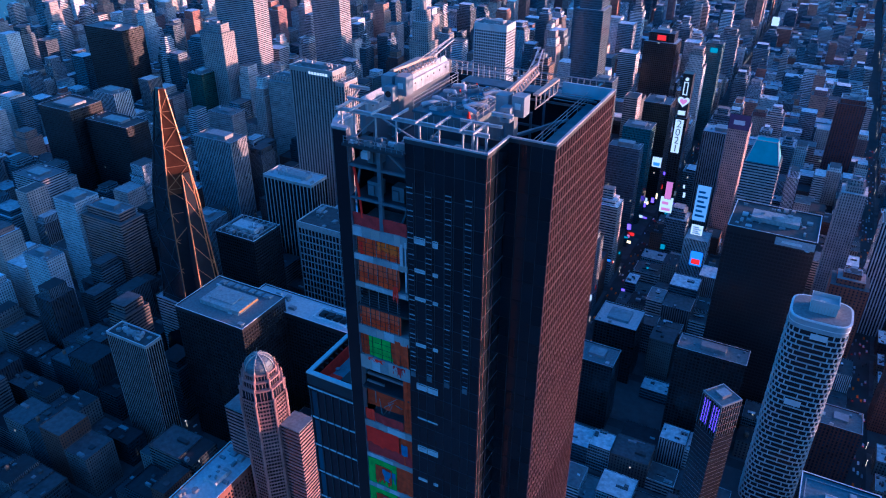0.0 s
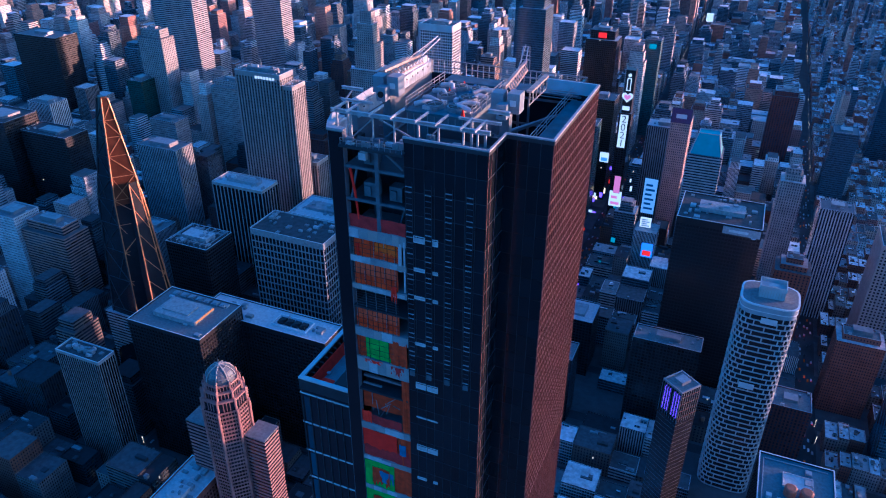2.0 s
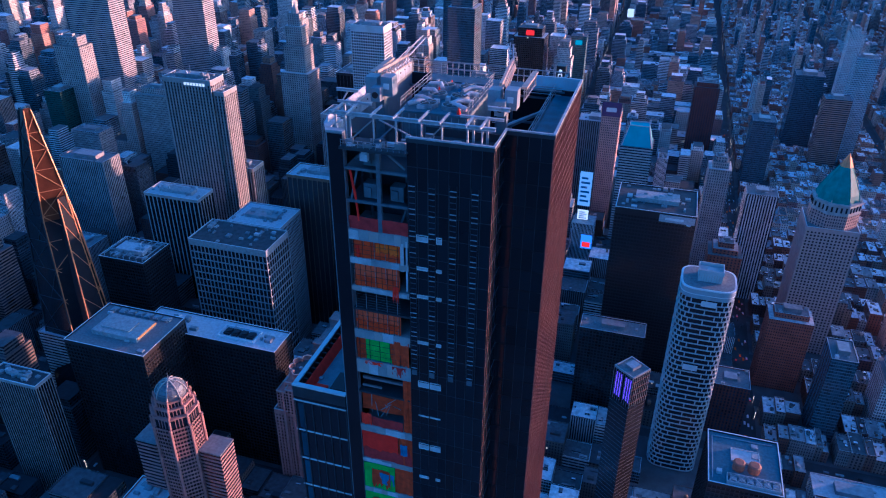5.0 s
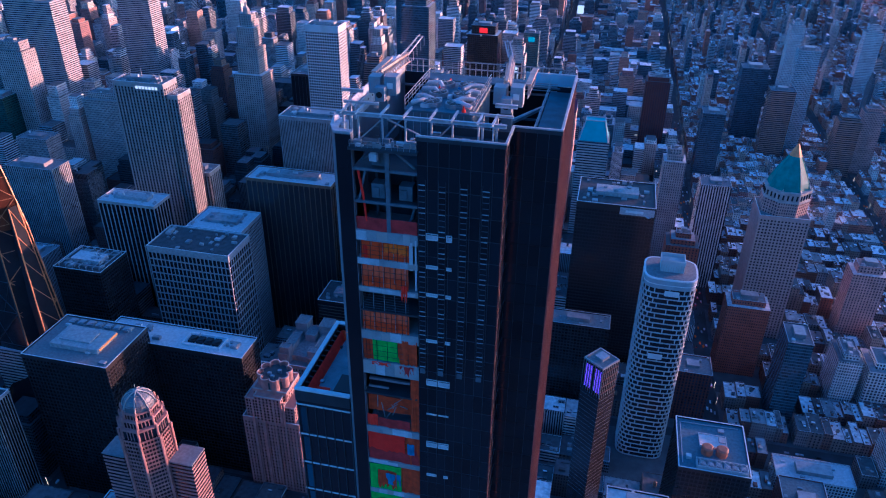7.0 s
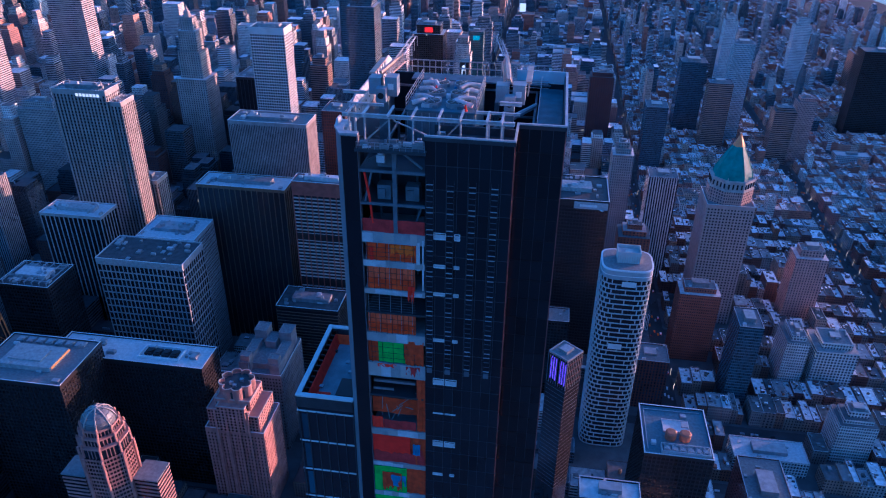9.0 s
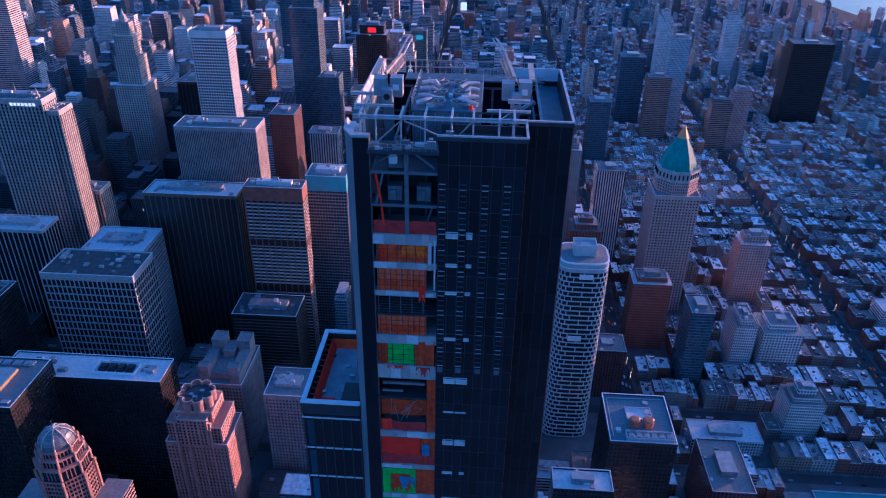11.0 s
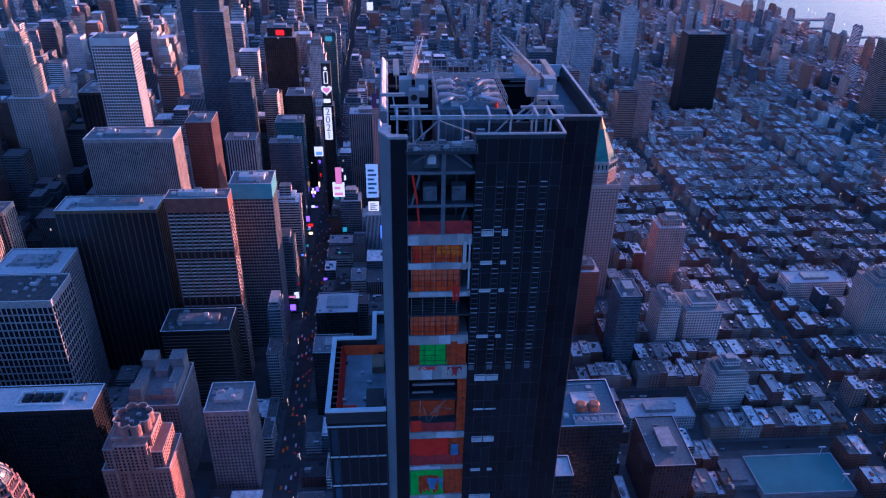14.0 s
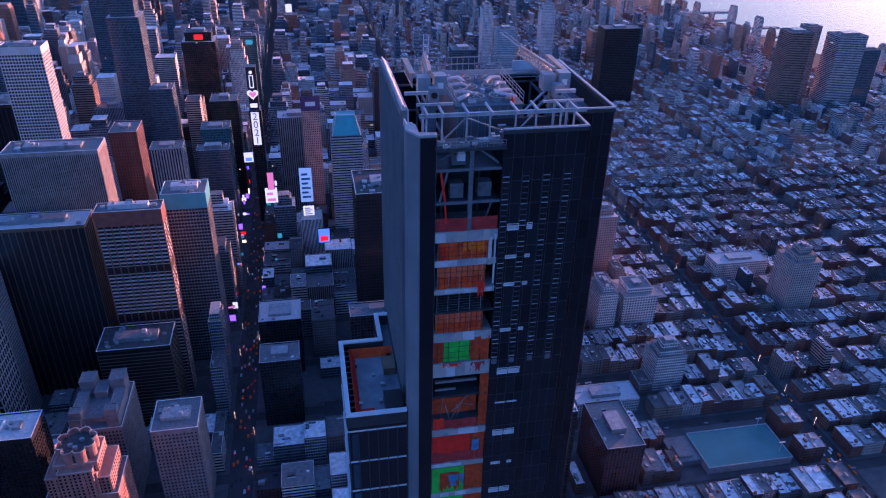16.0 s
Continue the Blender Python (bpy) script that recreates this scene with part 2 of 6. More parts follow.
# ---- building blocks ----
class Mesh:
    """Faces gathered into one mesh."""

    def __init__(self):
        self.v, self.f = [], []

    def box(self, x0, x1, y0, y1, z0, z1):
        n = len(self.v)
        self.v += [(x0, y0, z0), (x1, y0, z0), (x1, y1, z0), (x0, y1, z0), (x0, y0, z1), (x1, y0, z1), (x1, y1, z1), (x0, y1, z1)]
        self.f += [tuple(n + k for k in q) for q in ((3, 2, 1, 0), (4, 5, 6, 7), (0, 1, 5, 4), (1, 2, 6, 5), (2, 3, 7, 6), (3, 0, 4, 7))]
        return self

    def prism(self, ring, z0, z1, ring2=None):
        """A prism over a ring of (x, y), anticlockwise from above; ring2: the upper ring, if it differs."""
        n, k = len(self.v), len(ring)
        self.v += [(x, y, z0) for x, y in ring] + [(x, y, z1) for x, y in (ring2 or ring)]
        self.f += [(n + i, n + (i + 1) % k, n + k + (i + 1) % k, n + k + i) for i in range(k)]
        self.f += [tuple(n + k + i for i in range(k)), tuple(n + i for i in reversed(range(k)))]
        return self

    def ring(self, x0, x1, y0, y1, z0, z1, w):
        """A rectangular frame of width w inside the outline."""
        self.box(x0, x1, y0, y0 + w, z0, z1).box(x0, x1, y1 - w, y1, z0, z1)
        return self.box(x0, x0 + w, y0 + w, y1 - w, z0, z1).box(x1 - w, x1, y0 + w, y1 - w, z0, z1)

    def bar(self, a, b, w, h=None):
        """A square bar from a to b."""
        a, b = Vector(a), Vector(b)
        d = (b - a).normalized()
        s = d.cross(Vector((0, 0, 1)) if abs(d.z) < 0.95 else Vector((0, 1, 0))).normalized()
        u = s.cross(d)
        n, h = len(self.v), h or w
        for e in (a, b):
            self.v += [tuple(e + s * i * w / 2 + u * j * h / 2) for i, j in ((-1, -1), (1, -1), (1, 1), (-1, 1))]
        self.f += [tuple(n + k for k in q) for q in ((0, 1, 2, 3), (7, 6, 5, 4), (0, 4, 5, 1), (1, 5, 6, 2), (2, 6, 7, 3), (3, 7, 4, 0))]
        return self

    def ibeam(self, x0, x1, y0, y1, z0, z1):
        """A level steel I-section that fills the given box."""
        f = (z1 - z0) * 0.16
        self.box(x0, x1, y0, y1, z0, z0 + f).box(x0, x1, y0, y1, z1 - f, z1)
        if x1 - x0 > y1 - y0:
            m, w = (y0 + y1) / 2, (y1 - y0) * 0.12
            return self.box(x0, x1, m - w, m + w, z0 + f, z1 - f)
        m, w = (x0 + x1) / 2, (x1 - x0) * 0.12
        return self.box(m - w, m + w, y0, y1, z0 + f, z1 - f)

    def drum(self, x, y, r, z0, z1, r2=None, k=12):
        a = [(math.cos(2 * math.pi * i / k), math.sin(2 * math.pi * i / k)) for i in range(k)]
        return self.prism([(x + r * c, y + r * s) for c, s in a], z0, z1, None if r2 is None else [(x + r2 * c, y + r2 * s) for c, s in a])

    def data(self, name, mats):
        d = bpy.data.meshes.new(name)
        d.from_pydata(self.v, [], self.f)
        for m in mats if isinstance(mats, (list, tuple)) else [mats]:
            d.materials.append(m)
        d.update()
        return d


def thing(name, label, category, x=0, y=0, z=0, group="", kind=""):
    ob = new(name)
    ob.location = (x, y, z)
    return tagged(ob, label, category, group, kind)


def part(name, mesh, material, parent, label=""):
    d = mesh if isinstance(mesh, bpy.types.Mesh) else mesh.data(name, MAT[material] if isinstance(material, str) else material)
    ob = new(name, d)
    ob.parent = parent
    return tagged(ob, label) if label else ob


def solid(name, mesh, material, label, category, group="", kind=""):
    d = mesh.data(name, MAT[material] if isinstance(material, str) else material)
    return tagged(new(name, d), label, category, group, kind)


def roof_plant(rng, b, x0, x1, y0, y1, z, n):
    """Machines on a roof: housings, fans and ducts of uneven size, each a part of its own."""
    for _ in range(n):
        w, d, h = rng.uniform(1.5, max(2, min(6, (x1 - x0) * 0.2))), rng.uniform(1.5, max(2, min(6, (y1 - y0) * 0.2))), rng.uniform(0.8, 2.6)
        x, y = rng.uniform(x0 + 1.5, x1 - w - 1.5), rng.uniform(y0 + 1.5, y1 - d - 1.5)
        if rng.random() < 0.25:
            part("roof_drum", Mesh().drum(x + w / 2, y + w / 2, w * 0.45, z, z + h, k=10), "greymetal", b)
        else:
            part("roof_machine", Mesh().box(x, x + w, y, y + d, z, z + h).box(x + 0.2, x + w - 0.2, y + 0.2, y + d - 0.2, z + h, z + h + 0.25), rng.choice(("greymetal", "roofwhite", "steel", "concrete")), b)


FOOT = []          # footprints already taken


def tower_block(name, label, x0, x1, y0, y1, h, core="pane", pier="stone", span="stone", storey=3.8, bay=3.0, pier_w=0.6, pier_d=0.5, span_h=1.4, span_d=0.3,
                roof="roofgrey", trim=None, crown=6.0, base=0.0, plant=14, house=0.35, seed=0, foot=True, band=None):
    """A high building: dark glass core, piers and storey bands as pieces of their own, parapet, roof and roof machines."""
    rng = random.Random(name + str(seed))
    if foot:
        FOOT.append((x0, x1, y0, y1))
    cx, cy = (x0 + x1) / 2, (y0 + y1) / 2
    w, d = (x1 - x0) / 2, (y1 - y0) / 2
    b = thing(name, label, "building", cx, cy, base)
    part("core", Mesh().box(-w + pier_d, w - pier_d, -d + pier_d, d - pier_d, 0, h - 0.6), core, b)
    trim = trim or pier
    part("parapet", Mesh().ring(-w, w, -d, d, h - crown, h + 1.1, 0.7), trim, b)
    part("parapet_cap", Mesh().ring(-w - 0.1, w + 0.1, -d - 0.1, d + 0.1, h + 1.1, h + 1.35, 0.75), "white", b, "pale metal cap")
    part("roof", Mesh().box(-w + 0.7, w - 0.7, -d + 0.7, d - 0.7, h - 0.6, h), roof, b)
    if pier:
        nx, ny = max(2, round(2 * w / bay)), max(2, round(2 * d / bay))
        px = Mesh().box(-pier_w / 2, pier_w / 2, 0, pier_d + 0.1, 0, h - crown).data("pier", MAT[pier])
        py = Mesh().box(0, pier_d + 0.1, -pier_w / 2, pier_w / 2, 0, h - crown).data("pier", MAT[pier])
        for i in range(nx + 1):
            x = -w + pier_w / 2 + (2 * w - pier_w) * i / nx
            for y in (-d, d - pier_d - 0.1):
                part("pier", px, None, b).location = (x, y, 0)
        for i in range(1, ny):
            y = -d + pier_w / 2 + (2 * d - pier_w) * i / ny
            for x in (-w, w - pier_d - 0.1):
                part("pier", py, None, b).location = (x, y, 0)
    if span:
        o = pier_d - span_d
        ring = Mesh().ring(-w + o, w - o, -d + o, d - o, 0, span_h, span_d + 0.05).data("storey_band", MAT[span])
        n = int((h - crown) / storey)
        for i in range(n):
            part("storey_band", ring, None, b).location = (0, 0, h - crown - (i + 1) * storey)
    if band:
        for k, (za, zb) in enumerate(band):
            part("louvre_band", Mesh().ring(-w + 0.05, w - 0.05, -d + 0.05, d - 0.05, za, zb, 0.6), "dark", b)
    if house:
        hw, hd, hh = w * (house + 0.25), d * house, rng.uniform(3.0, 5.0)
        part("roof_house", Mesh().box(-hw, hw, -hd, hd, h, h + hh), rng.choice(("greymetal", "concrete", "roofwhite")), b)
        roof_plant(rng, b, -hw, hw, -hd, hd, h + hh, 4)
    if plant:
        roof_plant(rng, b, -w + 1, w - 1, -d + 1, d - 1, h, plant)
    return b


# ---- ground, river, streets ----
AVES = [-2360, -2130, -1900, -1690, -1500, -1330, -1180, -1040, -900, -760, -468, -168, 115, 395, 670, 950, 1225, 1385]
STREET0, STREET_STEP = 495.0, 80.0
EAST_SHORE, WEST_SHORE = -1960.0, 1245.0
solid("ground", Mesh().box(-9000, 9000, -6000, 14000, -6, -2.6), plain("river_bed", (0.03, 0.035, 0.04), 0.9), "dark river bed under the city", "ground", kind="structure")


def water_material():
    m, t, p = nodes_of("river_water")
    p.inputs["Base Color"].default_value = (0.02, 0.035, 0.045, 1)
    p.inputs["Roughness"].default_value = 0.18
    b = t.nodes.new("ShaderNodeBump")
    b.inputs["Strength"].default_value = 0.5
    b.inputs["Distance"].default_value = 1.0
    t.links.new(grain(t, 0.06, 6.0), b.inputs["Height"])
    t.links.new(b.outputs[0], p.inputs["Normal"])
    return m


solid("water", Mesh().box(-9000, 9000, -6000, 14000, -2.5, -1.5), water_material(), "rippled river water reflecting the evening sky", "water", kind="structure")


def shore(y):
    """The river bank draws in towards the south."""
    return WEST_SHORE + 165 - 0.213 * max(0.0, y - 1560)


solid("road", Mesh().prism([(EAST_SHORE, -1500), (shore(0), -1500), (shore(0), 1560), (shore(6500), 6500), (EAST_SHORE, 6500)], -2.4, 0.0), "asphalt", "dark asphalt streets of the city grid", "road", kind="structure")

streets = [STREET0 + STREET_STEP * k for k in range(-12, 44)]
pave = Mesh()
blocks = []
for i in range(len(AVES) - 1):
    for j in range(len(streets) - 1):
        x0, x1, y0, y1 = AVES[i] + 11, AVES[i + 1] - 11, streets[j] + 6, streets[j + 1] - 6
        if EAST_SHORE + 10 < x1 < shore(y1) - 12:
            x0 = max(x0, EAST_SHORE + 4)
            pave.box(x0, x1, y0, y1, 0.0, 0.16)
            blocks.append((x0 + 4, x1 - 4, y0 + 3.5, y1 - 3.5))
solid("pavement", pave, "pavement", "grey concrete pavements with kerbs round each block", "pavement", kind="structure")


# ---- named large buildings ----
T = tower_block
T("striped_tower", "slim black office tower with pale vertical fins", -511, -462, 333, 351, 129, "glassdark", "stone", None, bay=2.6, pier_w=0.35, crown=2, house=0.2, roof="roofdark")
T("black_slab", "broad black glass slab with grey roof and orange-lit plant", -461, -383, 371, 428, 150, "glassdark", "black", "black", bay=3.2, pier_w=0.8, crown=3, roof="roofgrey", span_h=1.2, house=0, plant=6)
T("hotel_slab", "long black hotel slab with white roof strip", -430, -296, 425, 455, 135, "glassdark", "black", "black", bay=3.2, crown=4, roof="roofwhite", trim="black", house=0, plant=8)
T("framed_black_tower", "black tower with a pale framed open roof", -528, -476, 495, 537, 150, "glassdark", "black", "black", bay=3.0, crown=2, trim="black", roof="roofdark", plant=18)
T("grey_grid_tower", "grey concrete grid office tower with deep windows", -450, -362, 535, 580, 162, "glassdark", "concrete", "concrete", bay=4.4, pier_w=0.9, span_h=1.2, span_d=0.5, pier_d=0.6, storey=8.0, crown=6, trim="concrete", roof="roofdark", house=0, plant=22)
T("grey_rear_tower", "grey grid tower with a white plant roof", -436, -374, 585, 632, 160, "glassdark", "concrete", "concrete", bay=2.8, pier_w=0.7, span_h=0.8, crown=3, roof="roofwhite")
T("gold_striped_tower", "dark office tower with gold and white fins", -393, -296, 643, 676, 195, "glassdark", "bronze", None, bay=6.0, pier_w=0.9, crown=2.5, roof="roofwhite", plant=20)
T("fine_striped_tower", "pale office slab with close vertical ribs", -370, -283, 690, 724, 250, "pane", "ribstone", None, bay=1.9, pier_w=1.0, crown=3, roof="roofgrey", trim="ribstone", plant=14)
T("red_granite_tower", "red granite tower with white banded windows", -281, -222, 625, 645, 215, "glassdark", "redstone", "stone", bay=6.4, pier_w=1.1, storey=4.0, span_h=1.5, span_d=0.4, crown=14, trim="redstone", band=((150, 158), (95, 103)))
T("teal_top_tower", "glass tower with a bright teal screened top", -232, -189, 678, 711, 205, "pane", "greymetal", "greymetal", bay=3.0, crown=16, trim="tealpanel")
T("limestone_slab", "tall limestone slab with close ribs and setbacks", -576, -512, 700, 728, 270, "glassdark", "limestone", "trimmid", bay=4.2, pier_w=1.7, pier_d=0.7, span_h=1.5, span_d=0.2, crown=5, trim="limestone", plant=26)
slab_wing = T("limestone_wing", "lower limestone wing stepped against the tall slab", -511.8, -498, 703, 731, 257, "glassdark", "limestone", "trimmid", bay=4.2, pier_w=1.7, pier_d=0.7, span_h=1.5, span_d=0.2, crown=4, trim="limestone", house=0, plant=8)
slab_low = T("limestone_wing", "low limestone shoulder at the foot of the slab", -540, -492, 733, 760, 150, "glassdark", "limestone", "trimmid", bay=4.2, pier_w=1.7, pier_d=0.7, span_h=1.5, span_d=0.2, crown=4, trim="limestone", house=0.3, plant=8)
for k, (x, y, h) in enumerate(((-560, 712, 9), (-548, 716, 13), (-531, 714, 7), (-521, 710, 10))):
    solid("roof_mast", Mesh().drum(x, y, 0.9, 270, 270 + h, 0.4, k=8).box(x - 2.2, x + 2.2, y - 1.6, y + 1.6, 270, 273.4), "greymetal", "grey roof mast on a small plant box", "mast", "slab roof masts")
T("white_grid_tower", "white gridded office tower", -441, -392, 940, 972, 288, "pane", "whitestone", "whitestone", bay=3.4, pier_w=0.9, storey=4.0, crown=8)
T("flat_black_tower", "black glass flat-topped office tower", -496, -443, 1000, 1055, 200, "glassdark", "black", None, bay=6, crown=3)
T("signed_black_tower", "black office tower with a pale roof sign", -42, 34, 652, 712, 205, "glassdark", "black", "black", bay=3.0, crown=6, trim="black", roof="roofdark", plant=20, house=0.3)
T("brown_banded_block", "brown block with ochre storey bands", -290, -225, 572, 610, 100, "glassdark", None, "bronze", span_h=0.8, crown=2, trim="dark", roof="roofdark")
sg = T("stepped_grey_tower", "grey stepped stone apartment tower", -294, -252, 478, 536, 90, "pane", "greystone", "greystone", bay=3.0, pier_w=1.4, span_h=1.8, crown=3, house=0, plant=0)
for x0, x1, y0, y1, z1 in ((-19, -10, -27, 10, 100), (10, 19, -27, 10, 100), (-9.8, 9.8, -20, 24, 95), (-18, -9, -25, -17, 106), (9, 18, -25, -17, 106), (-18, -6, 12, 26, 108), (6, 18, 12, 26, 108), (-5, 5, 4, 20, 102)):
    part("turret", Mesh().box(x0, x1, y0, y1, 90, z1).ring(x0 - 0.3, x1 + 0.3, y0 - 0.3, y1 + 0.3, z1, z1 + 0.9, 0.8), "greystone", sg)
    part("turret_roof", Mesh().box(x0 + 0.6, x1 - 0.6, y0 + 0.6, y1 - 0.6, z1, z1 + 0.3), "roofgrey", sg)
T("small_grey_tower", "grey stone corner tower with bay windows", -227, -190, 462, 500, 95, "pane", "greystone", "greystone", bay=3.0, pier_w=1.5, span_h=1.8, crown=4)
T("blue_roof_block", "dark block with pale blue plant roof and two drums", 54, 102, 383, 435, 140, "glassdark", "black", "black", crown=2, trim="black", roof="bluedeck", house=0, plant=5)


# fans on the black slab, and a glowing strip for orange light on its plant edge
for k in range(7):
    x = -452 + k * 8.6
    solid("roof_fan", Mesh().box(x, x + 6, 418, 424, 150.0, 152.0).drum(x + 3, 421, 2.3, 152.0, 152.7, k=14), "steel", "square steel roof fan unit", "fan", "slab roof fans")
solid("lit_plant_edge", Mesh().box(-400.5, -399.9, 388, 412, 152.0, 153.2), glow("plant_edge_glow", (1.0, 0.25, 0.05), 0.35), "glowing strip standing for orange light on the plant edge", "lamp")
solid("roof_plant_house", Mesh().box(-445, -400.6, 386, 412, 150.0, 154.2).box(-440, -412, 392, 406, 154.2, 155.4), "concrete", "low grey plant house on roof", "plant house")
for k in range(4):
    x = -352 + k * 7.5
    solid("roof_fan", Mesh().box(x, x + 6, 436, 444, 135.0, 137.2).drum(x + 3, 440, 2.6, 137.2, 137.9, k=14), "dark", "dark round roof fan unit", "fan", "hotel roof fans")

for k in range(7):
    x = -524 + k * 7.4
    solid("roof_frame", Mesh().ibeam(x, x + 0.8, 498, 534, 152.4, 153.2).box(x, x + 0.8, 498, 498.8, 150, 152.4).box(x, x + 0.8, 533.2, 534, 150, 152.4), "steel", "pale steel frame over the roof plant", "roof frame", "black tower roof frames")
for y in (503, 515, 527):
    solid("roof_duct", Mesh().box(-522, -482, y, y + 2.4, 150, 151.6).box(-514, -508, y - 3, y + 5, 150, 152.0), "greymetal", "grey metal duct lying on the roof", "duct", "black tower roof ducts")
solid("fan_well", Mesh().ring(-356, -320, 432, 448, 135.0, 136.8, 0.8), "white", "white upstand round the hotel roof fans", "upstand")
for x, y, w, d, h in ((-412, 434, 9, 5, 3), (-398, 444, 5, 5, 2.2), (-384, 432, 7, 4, 2.6), (-312, 436, 6, 8, 2.4)):
    solid("roof_plant_box", Mesh().box(x, x + w, y, y + d, 135, 135 + h).box(x + 0.4, x + w - 0.4, y + 0.4, y + d - 0.4, 135 + h, 135.3 + h), "greymetal", "grey plant box on the hotel roof", "plant box", "hotel plant boxes")
# gridded plant deck on the blue roof
solid("plant_deck_frame", Mesh().ring(66, 100, 384.6, 393, 140.0, 143.4, 0.5), "beamsteel", "pale open frame round a row of fans", "roof frame")
for k in range(6):
    x = 67 + k * 5.5
    solid("fan_brace", Mesh().bar((x, 385.4, 143.6), (x + 5, 392.2, 143.6), 0.35).bar((x + 5, 385.4, 143.9), (x, 392.2, 143.9), 0.35), "beamsteel", "crossed pale bracing over a roof fan", "brace", "roof fan braces")
solid("roof_mat", Mesh().box(70, 88, 408, 420, 140.0, 140.5).ring(69.5, 88.5, 407.5, 420.5, 140, 141.2, 0.4), "roofwhite", "pale square of raised roof paving", "roof deck")
solid("roof_pipe", Mesh().bar((57, 388, 140.4), (57, 430, 140.4), 0.6).bar((57, 430, 140.4), (98, 431, 140.4), 0.6), "steel", "long pipe along the roof edge", "pipe")

# ---- the skyscraper under construction ----
TX0, TX1, TX2, TY0, TY1, TY2, TZ = -66.2, -38.4, -30.6, 94.7, 102.8, 138.0, 479.0
BAY0, BAY1 = -63.4, -52.5
EAST = -67.8
FOOT.append((-82, -30, 94, 139))


def skyscraper():
    rng = random.Random(31)
    west_end = 134.0
    t = thing("skyscraper", "dark glass skyscraper under construction, open hoist bay with bright netting", "skyscraper")
    p = lambda name, m, mat, label="", parent=None: part(name, m, mat, parent or t, label)
    # volumes behind the curtain wall
    p("core", Mesh().box(BAY1 + 0.2, TX1 - 0.35, TY0 + 0.35, TY1 + 2, 0, 475.5), "dark")
    p("core", Mesh().box(EAST + 1.2, TX2 - 0.35, TY1 + 0.35, west_end - 0.4, 0, 464.0), "dark")
    # the bay's interior shade is put into this wall's dark colour
    p("bay_back_wall", Mesh().box(BAY0, BAY1 + 0.2, TY1 - 0.6, TY1 + 0.35, 0, 474), "trimdark", "wall behind the hoist bay, coloured dark for the shade inside")
    # east side: bevelled metal corner and ribbed wall
    corner = [(BAY0 - 0.02, TY0), (BAY0 - 0.02, TY0 + 1.2), (TX0 + 0.2, TY0 + 1.2), (EAST + 1.2, TY0 + 3.4), (EAST + 1.2, TY1 - 2.2), (EAST, TY1 - 2.2), (EAST, TY0 + 3.0), (TX0, TY0)]
    p("corner_wall", Mesh().prism(corner, 0, TZ - 0.8), "satin", "grey satin metal corner wall")
    p("corner_glass", Mesh().box(TX0 + 0.15, BAY0 - 0.1, TY0 - 0.12, TY0 - 0.01, 200, TZ - 1.0), "glass")
    cap = [(BAY0 + 0.05, TY0 - 0.15), (BAY0 + 0.05, TY0 + 0.9), (TX0 + 0.2, TY0 + 1.3), (EAST + 1.4, TY0 + 3.5), (EAST + 1.4, TY1 - 2.0), (EAST - 0.15, TY1 - 2.0), (EAST - 0.15, TY0 + 2.9), (TX0 - 0.1, TY0 - 0.15)]
    p("parapet_cap", Mesh().prism(cap, TZ - 0.8, TZ - 0.45), "beamsteel", "pale insulated corner cap")
    p("inner_panel", Mesh().prism([(EAST + 1.2, TY0 + 3.3), (EAST + 1.9, TY0 + 3.3), (EAST + 1.9, TY1 - 2), (EAST + 1.2, TY1 - 2)], TZ - 4.5, TZ - 0.8), "tarp")
    p("inner_panel", Mesh().prism([(EAST - 0.1, TY0 + 3.0), (EAST + 0.5, TY0 + 3.0), (EAST + 0.5, TY1 - 2.1), (EAST - 0.1, TY1 - 2.1)], TZ - 0.45, TZ + 0.3, [(EAST - 0.1, TY0 + 4.2), (EAST + 0.1, TY0 + 4.2), (EAST + 0.1, TY1 - 2.1), (EAST - 0.1, TY1 - 2.1)]), "tarp", "white insulated leaning panel")
    p("east_wall", Mesh().box(EAST, EAST + 1.2, TY1 + 2.5, TY2, 0, TZ), "satin", "grey ribbed metal wall")
    for k in range(8):
        ya, yb = TY1 + 2.6 + k * 3.9, TY1 + 6.42 + k * 3.9
        p("inner_panel", Mesh().prism([(EAST + 0.25, ya), (EAST + 1.15, ya), (EAST + 1.15, yb), (EAST + 0.25, yb)], TZ, TZ + 0.9, [(EAST + 0.25, ya), (EAST + 0.5, ya), (EAST + 0.5, yb), (EAST + 0.25, yb)]), "tarp", "white insulated leaning panel")
        p("inner_panel", Mesh().box(EAST + 1.2, EAST + 1.5, ya, yb, TZ - 2.4, TZ - 0.1), "tarp", "white insulated panel")
    p("recess_wall", Mesh().box(EAST + 1.6, EAST + 2.6, TY1 - 2.2, TY1 + 2.5, 0, 474), "dark")
    rib = Mesh().box(-0.18, 0.0, -0.06, 0.06, 300, TZ - 0.9).data("rib", MAT["satin"])
    for k in range(22):
        p("rib", rib, None).location = (EAST, TY1 + 3 + k * 1.52, 0)
    stud = Mesh().drum(0, 0, 0.16, 0, 0.12, k=8).data("fixing", MAT["dark"])
    for k in range(12):
        o = p("fixing", stud, None)
        o.matrix_basis = pose(EAST + 1.5, TY1 + 4.5 + k * 2.5, TZ - 0.9, 0, 90, 0)
    # curtain wall panels of the faces, storey by storey
    storey, top = 4.15, TZ - 0.9
    rows = 20
